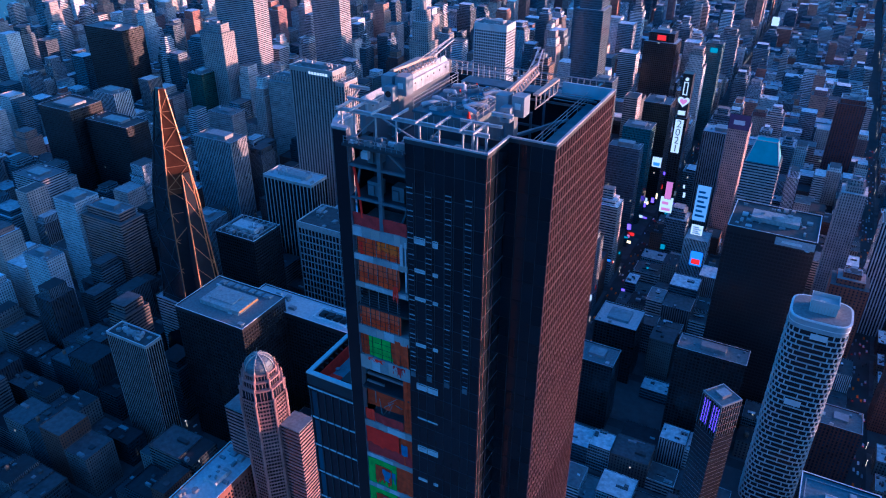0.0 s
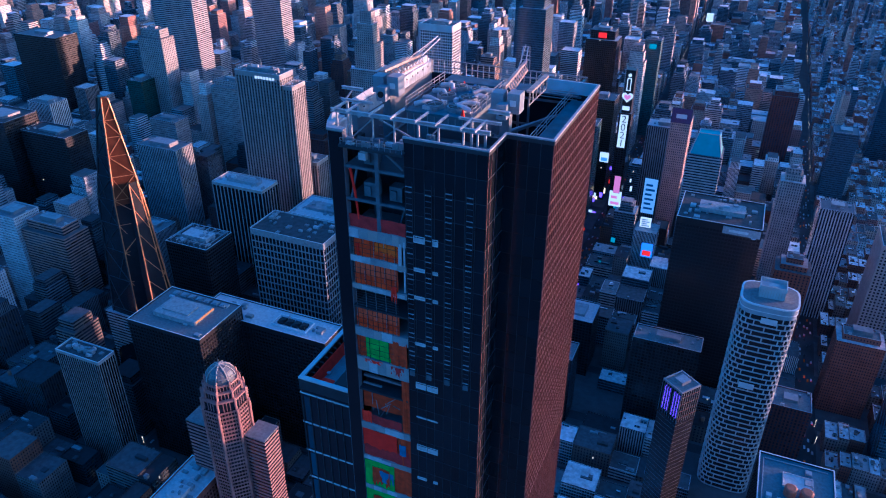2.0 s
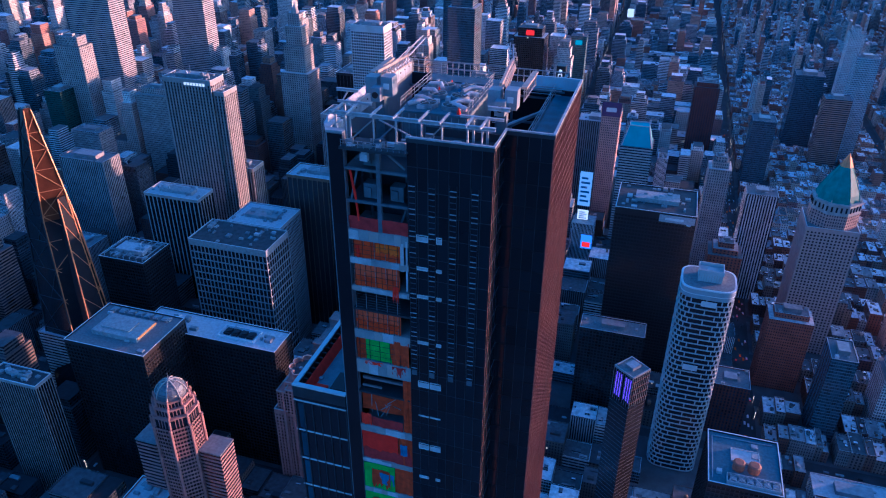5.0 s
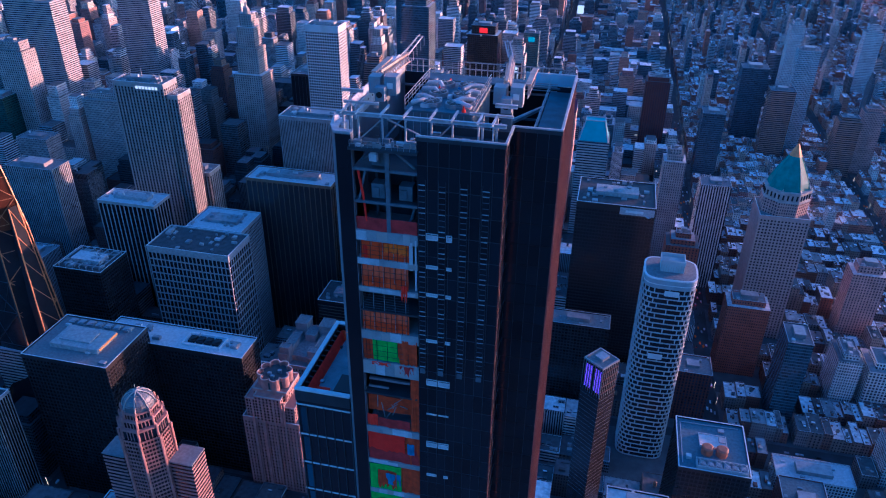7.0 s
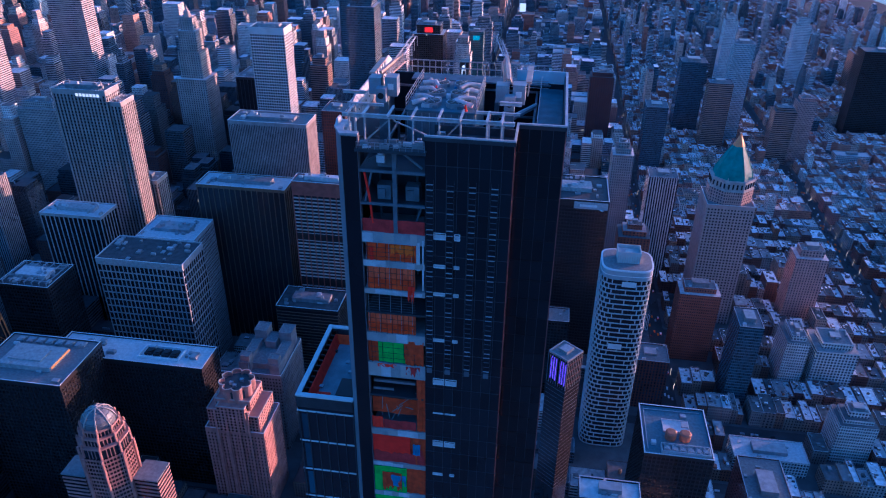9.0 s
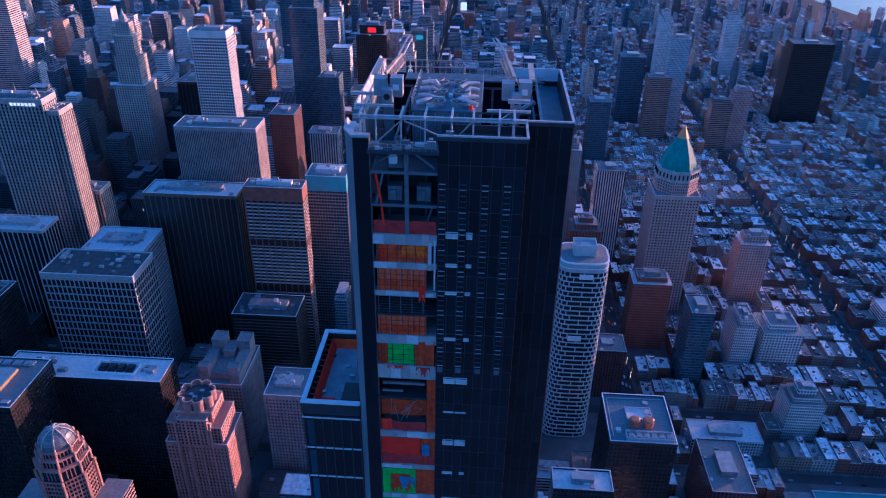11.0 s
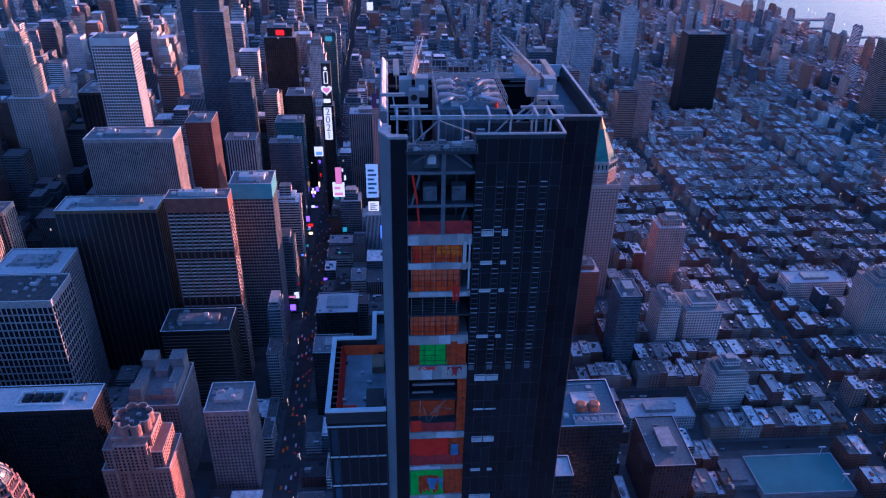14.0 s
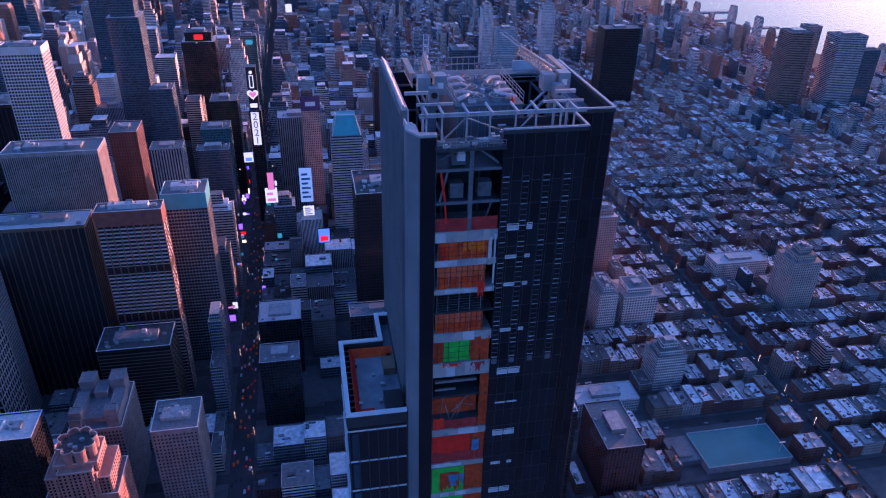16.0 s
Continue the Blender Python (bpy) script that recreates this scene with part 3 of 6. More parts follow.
    def panels(n0, n1, fixed, axis, cols, out):
        w = (n1 - n0) / cols
        if axis == "x":
            d = Mesh().box(0.04, w - 0.04, 0, 0.12, 0.05, storey - 0.05).data("glass_panel", MAT["glass"])
        else:
            d = Mesh().box(-0.12, 0, 0.04, w - 0.04, 0.05, storey - 0.05).data("glass_panel", MAT["glass"])
        for r in range(rows):
            for c in range(cols):
                o = part("glass_panel", d, None, t)
                j = rng.uniform(-0.012, 0.012)
                o.location = (n0 + c * w, fixed + j, top - (r + 1) * storey) if axis == "x" else (fixed + j, n0 + c * w, top - (r + 1) * storey)
        low = Mesh()
        if axis == "x":
            low.box(n0, n1, fixed, fixed + 0.12, 0, top - rows * storey)
        else:
            low.box(fixed - 0.12, fixed, n0, n1, 0, top - rows * storey)
        p("lower_glass", low, "glass")
    panels(BAY1, TX1, TY0, "x", 8, -1)
    panels(TX1, TX2, TY1, "x", 4, -1)
    panels(TY0 + 0.1, TY1, TX1, "y", 4, 1)
    panels(TY1 + 0.1, west_end, TX2, "y", 12, 1)
    # mullions between the panels
    w8 = (TX1 - BAY1) / 8
    mul = Mesh().box(-0.05, 0.05, -0.07, 0.05, 380, top).data("mullion", MAT["trimdark"])
    for k in range(1, 8):
        p("mullion", mul, None).location = (BAY1 + k * w8, TY0, 0)
    for k in range(1, 4):
        p("mullion", mul, None).location = (TX1 + k * (TX2 - TX1) / 4, TY1, 0)
    tran = Mesh().box(BAY1, TX1, -0.06, 0.05, -0.05, 0.05).data("transom", MAT["trimdark"])
    tran2 = Mesh().box(TX1, TX2, -0.06, 0.05, -0.05, 0.05).data("transom", MAT["dark"])
    for r in range(1, rows + 1):
        p("transom", tran, None).location = (0, TY0, top - r * storey)
        p("transom", tran2, None).location = (0, TY1, top - r * storey)
    # metal fins and bands on the west faces, sunset red put into finmetal
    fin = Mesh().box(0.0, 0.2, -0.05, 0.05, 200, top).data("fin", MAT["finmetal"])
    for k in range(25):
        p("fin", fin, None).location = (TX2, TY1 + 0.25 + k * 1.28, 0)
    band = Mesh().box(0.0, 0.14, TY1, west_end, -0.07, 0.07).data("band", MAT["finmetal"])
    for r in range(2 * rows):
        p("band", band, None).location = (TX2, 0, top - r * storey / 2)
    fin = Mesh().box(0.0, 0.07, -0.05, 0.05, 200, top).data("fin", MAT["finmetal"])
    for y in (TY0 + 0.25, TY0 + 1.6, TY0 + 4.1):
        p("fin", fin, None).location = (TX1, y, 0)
    band = Mesh().box(0.0, 0.04, TY0 + 0.3, TY1, -0.05, 0.05).data("band", MAT["trimmid"])
    for r in range(rows):
        p("band", band, None).location = (TX1, 0, top - r * storey)
    # columns of small vents
    rung = Mesh().box(-0.55, 0.55, -0.16, 0.0, -0.055, 0.055).data("vent", MAT["beamsteel"])
    slim = Mesh().box(-0.5, 0.5, -0.12, 0.0, -0.045, 0.045).data("vent", MAT["trimmid"])
    for x in (-51.7, -48.3, -44.7, -41.1):
        z, k = 470.6, 0
        while z > 433.0:
            big = k % 4 in (0, 1)
            p("vent", rung if big and rng.random() < 0.9 else slim, None).location = (x, TY0, z)
            z -= 0.95 if k % 4 == 0 else 1.06
            k += 1
        for sx in (-0.6, 0.6):
            p("vent_rail", Mesh().box(x + sx - 0.035, x + sx + 0.035, TY0 - 0.08, TY0, 433, 471.5), "trimdark")
        p("vent_box", Mesh().box(x - 0.5, x + 0.5, TY0 - 0.2, TY0, 431.9, 433.0), "paintsteel")
    # pale windows standing open
    for z, h, full in ((460.6, 1.3, 0), (455.0, 0.7, 0), (449.3, 0.7, 0), (439.3, 0.7, 0), (429.2, 1.5, 1), (421.9, 0.35, 1), (413.4, 1.5, 1), (405.3, 0.7, 0), (397.0, 1.4, 1)):
        for x0, x1 in ((-51.0, -48.85), (-48.7, -46.5)) if full else ((-51.0, -48.9), (-47.5, -46.5)):
            win = p("window", Mesh().box(x0, x1, TY0 - 0.1, TY0 + 0.02, z, z + h), "pane")
            p("frame", Mesh().box(x0, x1, TY0 - 0.2, TY0 - 0.1, z, z + 0.16).box(x0, x1, TY0 - 0.2, TY0 - 0.1, z + h - 0.12, z + h).box(x0, x0 + 0.12, TY0 - 0.2, TY0 - 0.1, z, z + h).box(x1 - 0.12, x1, TY0 - 0.2, TY0 - 0.1, z, z + h), "white", "white metal frame", win)
            if h > 0.6:
                p("blind", Mesh().box(x0 + 0.15, x1 - 0.15, TY0 - 0.14, TY0 - 0.105, z + 0.15, z + h * 0.75), "tarp", "", win)
    # parapet caps
    for a in ((BAY1 - 0.1, TX1 + 0.25, TY0 - 0.15, TY0 + 0.3), (TX1 - 0.15, TX1 + 0.25, TY0 + 0.3, TY1 - 0.15), (TX1 - 0.15, TX2 + 0.25, TY1 - 0.15, TY1 + 0.3), (TX2 - 0.2, TX2 + 0.25, TY1 + 0.3, west_end)):
        p("parapet_cap", Mesh().box(*a, TZ - 0.26, TZ), "beamsteel", "pale metal parapet cap")
        p("parapet_edge", Mesh().box(a[0] + 0.06, a[1] - 0.06, a[2] + 0.06, a[3] - 0.06, TZ - 0.95, TZ - 0.26), "trimdark")
    p("parapet", Mesh().box(BAY1, TX1 - 0.3, TY0 + 0.15, TY0 + 0.4, 474, TZ - 0.9), "dark")
    p("rear_return", Mesh().box(-34.2, -33.6, west_end, TY2, 0, 478.8).box(-33.6, TX2 - 0.13, west_end - 0.4, west_end, 0, 476.5), "glass")
    p("parapet", Mesh().box(TX1 - 0.3, TX2 - 0.3, TY1 + 0.15, TY1 + 0.4, 464, TZ - 0.9).box(TX2 - 0.4, TX2 - 0.13, TY1 + 0.3, west_end, 464, TZ - 0.9), "dark")
    # hoist bay: slabs, steel, nets; thin slabs are coloured dark as if in shade
    for z in (472.4, 466.5):
        p("floor_beam", Mesh().box(BAY0, BAY1, TY0 + 0.1, TY0 + 0.5, z - 0.45, z), "paintsteel", "grey-blue primed steel beam")
        p("floor_slab", Mesh().box(BAY0, BAY1, TY0 + 0.5, TY1 - 0.6, z - 0.2, z), "trimdark")
    for z0, z1 in ((458.9, 460.9), (454.1, 455.4), (448.4, 449.5), (444.2, 444.6), (437.9, 439.9), (429.7, 432.9), (424.6, 425.0), (414.6, 416.2), (405.9, 407.0), (397.2, 398.6), (389.0, 390.2), (380.5, 381.8)):
        s = p("floor_slab", Mesh().box(BAY0, BAY1, TY0 + 0.05, TY1 - 0.6, z0, z1), "concrete" if z1 - z0 > 1 else "trimdark", "stained floor edge")
        x = BAY0
        while z1 - z0 > 1 and x < BAY1 - 1.4:
            w = rng.uniform(1.2, 2.4)
            p("sheet", Mesh().box(x, min(x + w, BAY1), TY0 - 0.01, TY0 + 0.05, z0 + rng.uniform(0, 0.2), z1 - rng.uniform(-0.1, 0.3)), rng.choice(("tarp", "concrete", "stone")), "", s)
            x += w + 0.04
    p("floor_slab", Mesh().box(BAY0, BAY1, TY0 + 0.05, TY1 - 0.6, 0, 372), "concrete")
    p("post", Mesh().box(-57.9, -57.2, TY0 + 0.15, TY0 + 0.8, 461, 477), "paintsteel", "primed steel column")
    for x in (-61.5, -55.0):
        p("post", Mesh().box(x, x + 0.35, TY1 - 2.2, TY1 - 1.8, 380, 472), "paintsteel")
    for a, b in (((-57.5, TY0 + 0.6, 476.5), (-53.0, TY0 + 0.6, 473.0)), ((-57.5, TY0 + 0.9, 476.5), (-62.5, TY0 + 2.5, 473.0)), ((-62.8, TY0 + 0.6, 466), (-61.4, TY0 + 0.6, 472)), ((-54.8, TY0 + 2, 461), (-53.2, TY0 + 2, 466))):
        p("brace", Mesh().bar(a, b, 0.32), "paintsteel")
    p("hose", Mesh().bar((-62.6, TY0 + 0.4, 471.8), (-61.9, TY0 + 0.4, 467.4), 0.34).bar((-61.9, TY0 + 0.4, 467.4), (-61.5, TY0 + 0.5, 462.5), 0.3), "redbright", "red-orange debris hose")
    for x, z in ((-60.6, 472.5), (-60.8, 466.6), (-56.0, 466.6)):
        p("machine", Mesh().box(x, x + 2.3, TY0 + 1.5, TY0 + 3.6, z, z + 2.6).box(x + 0.3, x + 1.4, TY0 + 1.2, TY0 + 1.5, z + 0.4, z + 2.0), "paintsteel", "grey plant unit")

    def sheet(x0, x1, z0, z1, mat, y=TY0 + 0.3, label="", sag=0.18, ragged=0.0):
        m, nx, nz = Mesh(), 14, 7
        ph = rng.uniform(0, 9)
        rag = [rng.uniform(0, ragged) for _ in range(nx + 1)]
        for s in (0, 0.03):
            for i in range(nz + 1):
                for j in range(nx + 1):
                    u, v = j / nx, i / nz
                    wv = sag * (math.sin(u * 9 + ph) * 0.5 + math.sin(u * 23 + ph * 2 + v * 3) * 0.3 + math.sin(v * 5 + ph) * 0.3)
                    zb = z0 + rag[j] * (z1 - z0)
                    m.v.append((x0 + (x1 - x0) * u, y + wv + s, zb + (z1 - zb) * v))
        n = (nx + 1) * (nz + 1)
        for i in range(nz):
            for j in range(nx):
                a = i * (nx + 1) + j
                m.f += [(a, a + 1, a + nx + 2, a + nx + 1), (n + a + nx + 1, n + a + nx + 2, n + a + 1, n + a)]
        return p("net", m, mat, label)

    sheet(BAY0 + 0.1, BAY1 - 0.1, 460.9, 463.4, "redmesh", label="dark red guard net")
    sheet(BAY0 + 0.6, BAY1 - 1.6, 455.4, 458.9, "orange", label="orange guard net")
    sheet(-58.5, BAY1 - 1.7, 456.6, 458.7, "amberin", TY0 + 0.12, "bright orange loose net", ragged=0.4)
    sheet(BAY0 + 1.1, BAY0 + 1.9, 455.4, 458.0, "red", TY0 + 0.1)
    p("hoist_post", Mesh().box(BAY1 - 1.5, BAY1 - 0.9, TY0, TY0 + 0.3, 454, 459.5).box(BAY1 - 0.5, BAY1 - 0.2, TY0, TY0 + 0.3, 450, 460), "tarp")
    sheet(BAY0 + 0.6, BAY1 - 1.8, 451.5, 454.0, "orangepale", label="pale orange guard net")
    sheet(BAY0 + 0.6, BAY1 - 1.8, 449.6, 451.8, "orange", TY0 + 0.22, "orange guard net")
    sheet(-55.6, BAY1 - 1.9, 447.0, 450.6, "red", TY0 - 0.08, "torn hanging orange net", ragged=0.7)
    for k in range(7):
        p("rail", Mesh().box(BAY0 + 0.4, BAY1 - 1.8, TY0 + 0.2, TY0 + 0.26, 444.9 + k * 0.55, 444.96 + k * 0.55), "trimmid")
    for k in range(5):
        p("rail_post", Mesh().box(BAY0 + 0.5 + k * 2.0, BAY0 + 0.58 + k * 2.0, TY0 + 0.2, TY0 + 0.28, 440.0, 459.0), "steel")
    sheet(BAY0 + 0.3, BAY1 - 1.8, 442.0, 444.2, "orangepale", label="pale orange guard net")
    sheet(BAY0 + 0.3, BAY1 - 1.8, 440.0, 442.2, "orange", TY0 + 0.2, "orange guard net")
    sheet(BAY0 + 0.1, -61.4, 433.0, 437.8, "rust", label="brown-orange net")
    sheet(-61.4, -56.3, 433.2, 437.9, "green", TY0 + 0.15, "bright green guard net", sag=0.1)
    sheet(-56.5, BAY1 - 0.3, 432.6, 438.6, "rust", TY0 + 0.05, "torn brown-orange net", ragged=0.15)
    sheet(-61.6, -58.0, 431.9, 432.9, "red", TY0 - 0.1, "red scrap of net", ragged=0.6)
    sheet(-56.2, BAY1 - 1.0, 430.0, 432.7, "redmesh", TY0 - 0.08, ragged=0.8)
    sheet(-54.2, BAY1, 416.5, 429.6, "rust", TY0 + 0.1, "brown-orange net strip")
    sheet(BAY0 + 0.2, -54.4, 419.6, 423.5, "rust", TY0 + 1.2)
    sheet(BAY0 + 0.2, -61.0, 416.4, 419.3, "red", TY0 + 0.1)
    sheet(-61.0, -54.4, 416.3, 418.6, "redmesh", TY0 + 0.2)
    sheet(BAY0 + 0.1, -55.6, 409.6, 414.5, "redbright", TY0 + 0.1, "bright red guard net", ragged=0.15)
    sheet(BAY0 + 0.1, -52.7, 407.0, 411.0, "redmesh", TY0 + 0.4)
    sheet(-55.6, BAY1, 407.0, 414.6, "rust", TY0 + 0.35)
    sheet(-55.1, -53.6, 409.8, 412.8, "blue", TY0 + 0.1, "blue scrap of sheeting")
    for z in (398.7, 390.3):
        sheet(BAY0 + 0.1, -56.5, z, z + 7.0, "green", TY0 + 0.1, "green guard net")
        sheet(-61.6, -57.5, z + 0.2, z + 5.6, "rust", TY0 - 0.05, "brown-orange net", ragged=0.3)
        sheet(-59.8, -56.6, z + 1.8, z + 5.0, "blue", TY0 - 0.12, "pale blue sheeting")
        sheet(-56.6, BAY1, z, z + 7.0, "rust", TY0 + 0.2)
    for k in range(9):
        p("strut", Mesh().bar((rng.uniform(-62, -54), TY0 + 1, 417 + rng.uniform(0, 9)), (rng.uniform(-62, -54), TY0 + 1.5, 418 + rng.uniform(0, 9)), 0.16), "steel")
    for z0, z1, n in ((455.4, 458.9, 6), (449.6, 454.1, 9), (439.9, 444.2, 9), (433.0, 437.9, 5)):
        for k in range(n):
            x = BAY0 + 0.8 + k * (BAY1 - BAY0 - 2.8) / (n - 1)
            p("net_post", Mesh().box(x - 0.04, x + 0.04, TY0 + 0.0, TY0 + 0.06, z0, z1), "dark")
        for k in range(1, 4):
            z = z0 + (z1 - z0) * k / 4
            p("net_wire", Mesh().box(BAY0 + 0.4, BAY1 - 1.8, TY0 + 0.0, TY0 + 0.04, z - 0.03, z + 0.03), "trimdark")
    p("duct", Mesh().box(-62.8, -54.6, TY0 + 1.0, TY0 + 1.5, 427.4, 427.9).box(-62.8, -58.8, TY0 + 0.6, TY0 + 0.9, 425.9, 426.3), "steel")
    # steel frame over the bay
    p("beam", Mesh().ibeam(-66.0, -38.6, TY0 + 0.95, TY0 + 1.45, 480.9, 481.5), "beamsteel", "pale grey steel beam")
    p("beam", Mesh().ibeam(-45.0, -38.0, TY0 + 4.2, TY0 + 4.6, 481.5, 481.9), "beamsteel")
    p("beam", Mesh().ibeam(-66.0, -60.0, TY0 + 4.4, TY0 + 4.8, 481.7, 482.1), "beamsteel")
    p("beam", Mesh().ibeam(-41.6, -38.0, TY0 + 8.2, TY0 + 8.8, 481.7, 482.3), "beamsteel")
    p("beam", Mesh().ibeam(-67.5, -63.6, TY0 + 7.4, TY0 + 7.9, 482.6, 483.1), "beamsteel")
    for x in (-64.9, -62.4, -58.4, -54.6, -50.4, -47.0, -42.9, -40.6):
        p("cross_beam", Mesh().ibeam(x - 0.16, x + 0.16, TY0 - 0.2, TY0 + 5.0, 481.5, 481.85), "beamsteel")
        p("post", Mesh().box(x - 0.13, x + 0.13, TY0 + 1.05, TY0 + 1.31, 476.4, 480.9), "beamsteel")
        if x in (-64.9, -40.6, -42.9):
            p("post", Mesh().box(x - 0.18, x + 0.18, TY0 + 4.5, TY0 + 4.86, 475.6, 481.5), "beamsteel")
    for a, b in (((-62.3, TY0 + 1.2, 477.0), (-58.6, TY0 + 1.2, 480.5)), ((-58.2, TY0 + 3, 480.0), (-50.6, TY0 + 3, 477.0)), ((-50.2, TY0 + 2, 477.2), (-47.2, TY0 + 2, 480.6)), ((-65, TY0 + 1.2, 480.8), (-65.5, TY0 + 7.6, 482.6))):
        p("brace", Mesh().bar(a, b, 0.22), "steel")
    plat = p("hoist_platform", Mesh().box(BAY0 - 0.3, BAY1 + 0.3, TY0 - 0.9, TY0 + 3.5, 476.15, 476.4).box(BAY0 - 0.3, BAY1 + 0.3, TY0 - 1.1, TY0 - 0.9, 475.9, 476.3), "trimdark", "steel platform over the hoist bay")
    for k in range(22):
        x, y, w = rng.uniform(BAY0, BAY1 - 1.5), TY0 + rng.uniform(-0.8, 2.8), rng.uniform(0.3, 1.6)
        p("crate", Mesh().box(x, x + w, y, y + rng.uniform(0.3, 0.8), 476.4, 476.4 + rng.uniform(0.2, 1.1)), rng.choice(("paintsteel", "tarp", "steel", "dark", "steel")), "", plat)
    for k in range(12):
        p("rail_post", Mesh().box(BAY0 + k, BAY0 + k + 0.07, TY0 - 1.0, TY0 - 0.93, 476.4, 477.6), "steel", "", plat)
    p("rail", Mesh().box(BAY0, BAY1, TY0 - 1.0, TY0 - 0.94, 477.5, 477.6).box(BAY0, BAY1, TY0 - 1.0, TY0 - 0.94, 476.95, 477.03), "steel", "", plat)
    p("hanging_winch", Mesh().box(-60.2, -58.9, TY0 - 0.9, TY0 - 0.1, 474.2, 475.4).box(-60.0, -59.1, TY0 - 0.6, TY0 - 0.4, 475.4, 476.0), "tarp", "white hoist winch")
    # shallow roof behind the north wall; inner wall coloured dark for the well's shade
    p("roof_deck", Mesh().box(BAY1 + 0.2, TX1 - 0.4, TY0 + 0.4, TY1 + 2, 475.5, 475.8), "roofdark")
    p("inner_wall", Mesh().box(BAY1, TX1, TY1 + 1.6, TY1 + 2.0, 464, 477.2), "trimdark")
    for k in range(14):
        x, y = rng.uniform(BAY1 + 0.5, TX1 - 2.2), TY0 + rng.uniform(1.0, 8.0)
        p("crate", Mesh().box(x, x + rng.uniform(0.4, 2.4), y, y + rng.uniform(0.3, 0.8), 475.8, 475.8 + rng.uniform(0.3, 1.8)), rng.choice(("paintsteel", "tarp", "steel", "concrete")))
    # roof well; the floor's dark colour holds the shade of its depth
    p("well_floor", Mesh().box(EAST + 1.2, TX2 - 0.4, TY1 + 0.4, west_end - 0.4, 464.0, 464.3), "dark")
    for x in (-60.5, -44.0, -36.2):
        for y in (106, 113, 120, 127, 134):
            p("post", Mesh().box(x - 0.2, x + 0.2, y - 0.2, y + 0.2, 464.3, 474.5), "paintsteel")
    for z in (469.0, 474.4):
        p("well_beam", Mesh().box(EAST + 1.6, TX2 - 0.4, 134.8, 135.2, z - 0.4, z), "paintsteel").location.y = 0
        for x in (-60.5, -36.2):
            p("well_beam", Mesh().box(x - 0.2, x + 0.2, 104, 134.8, z - 0.4, z), "paintsteel")
    for k in range(26):
        x, y = rng.choice((rng.uniform(-65, -59.5), rng.uniform(-44.5, -37))), rng.uniform(105, 133)
        p("crate", Mesh().box(x, x + rng.uniform(0.5, 1.8), y, y + rng.uniform(0.5, 2.2), 464.3, 464.3 + rng.uniform(0.5, 2.5)), rng.choice(("dark", "paintsteel", "concrete", "dark")))
    # rear screen of posts and rails
    p("rear_wall", Mesh().box(EAST, -33.5, TY2 - 0.4, TY2, 0, 476.2), "glass")
    p("rear_deck", Mesh().box(-62, -33.6, TY2 - 4.5, TY2 - 0.4, 475.9, 476.2), "bluedeck")
    for a, b in ((TY2 - 0.35, 479.0), (TY2 - 0.35, 477.6)):
        p("rear_rail", Mesh().box(EAST, -33.6, a, a + 0.2, b - 0.2, b), "steel")
    for k in range(27):
        p("rear_post", Mesh().box(-66.5 + k * 1.25, -66.35 + k * 1.25, TY2 - 0.33, TY2 - 0.17, 476.2, 479.0), "steel")
    p("corner_screen", Mesh().box(-40.5, TX2, west_end - 0.4, west_end, 476.6, 479.0), "bluepanel", "pale blue metal screen")
    for k, z in enumerate((477.2, 477.9, 478.6)):
        p("screen_rail", Mesh().box(-41.5, -34.0, TY2 - 6.2, TY2 - 6.0, z - 1.2, z - 1.08), "steel")
    # west walkway
    p("walkway", Mesh().box(-35.4, TX2 - 0.45, TY1 + 0.8, west_end - 0.5, 475.2, 475.5), "bluedeck", "blue-grey steel walkway deck")
    for y in (104, 110, 116, 122, 128, 134):
        p("walkway_post", Mesh().box(-35.5, -35.38, y, y + 0.12, 475.5, 477.8), "steel")
    for z in (476.4, 477.1, 477.8):
        p("walkway_rail", Mesh().box(-35.5, -35.4, TY1 + 1, TY2 - 3, z - 0.08, z), "steel")
    p("pipe", Mesh().bar((-43.5, 112, 474), (-36.0, 121, 476.0), 0.5), "paintsteel")
    p("pipe", Mesh().bar((-43.5, 116, 473.5), (-36.0, 125, 475.0), 0.4), "steel")
    return t


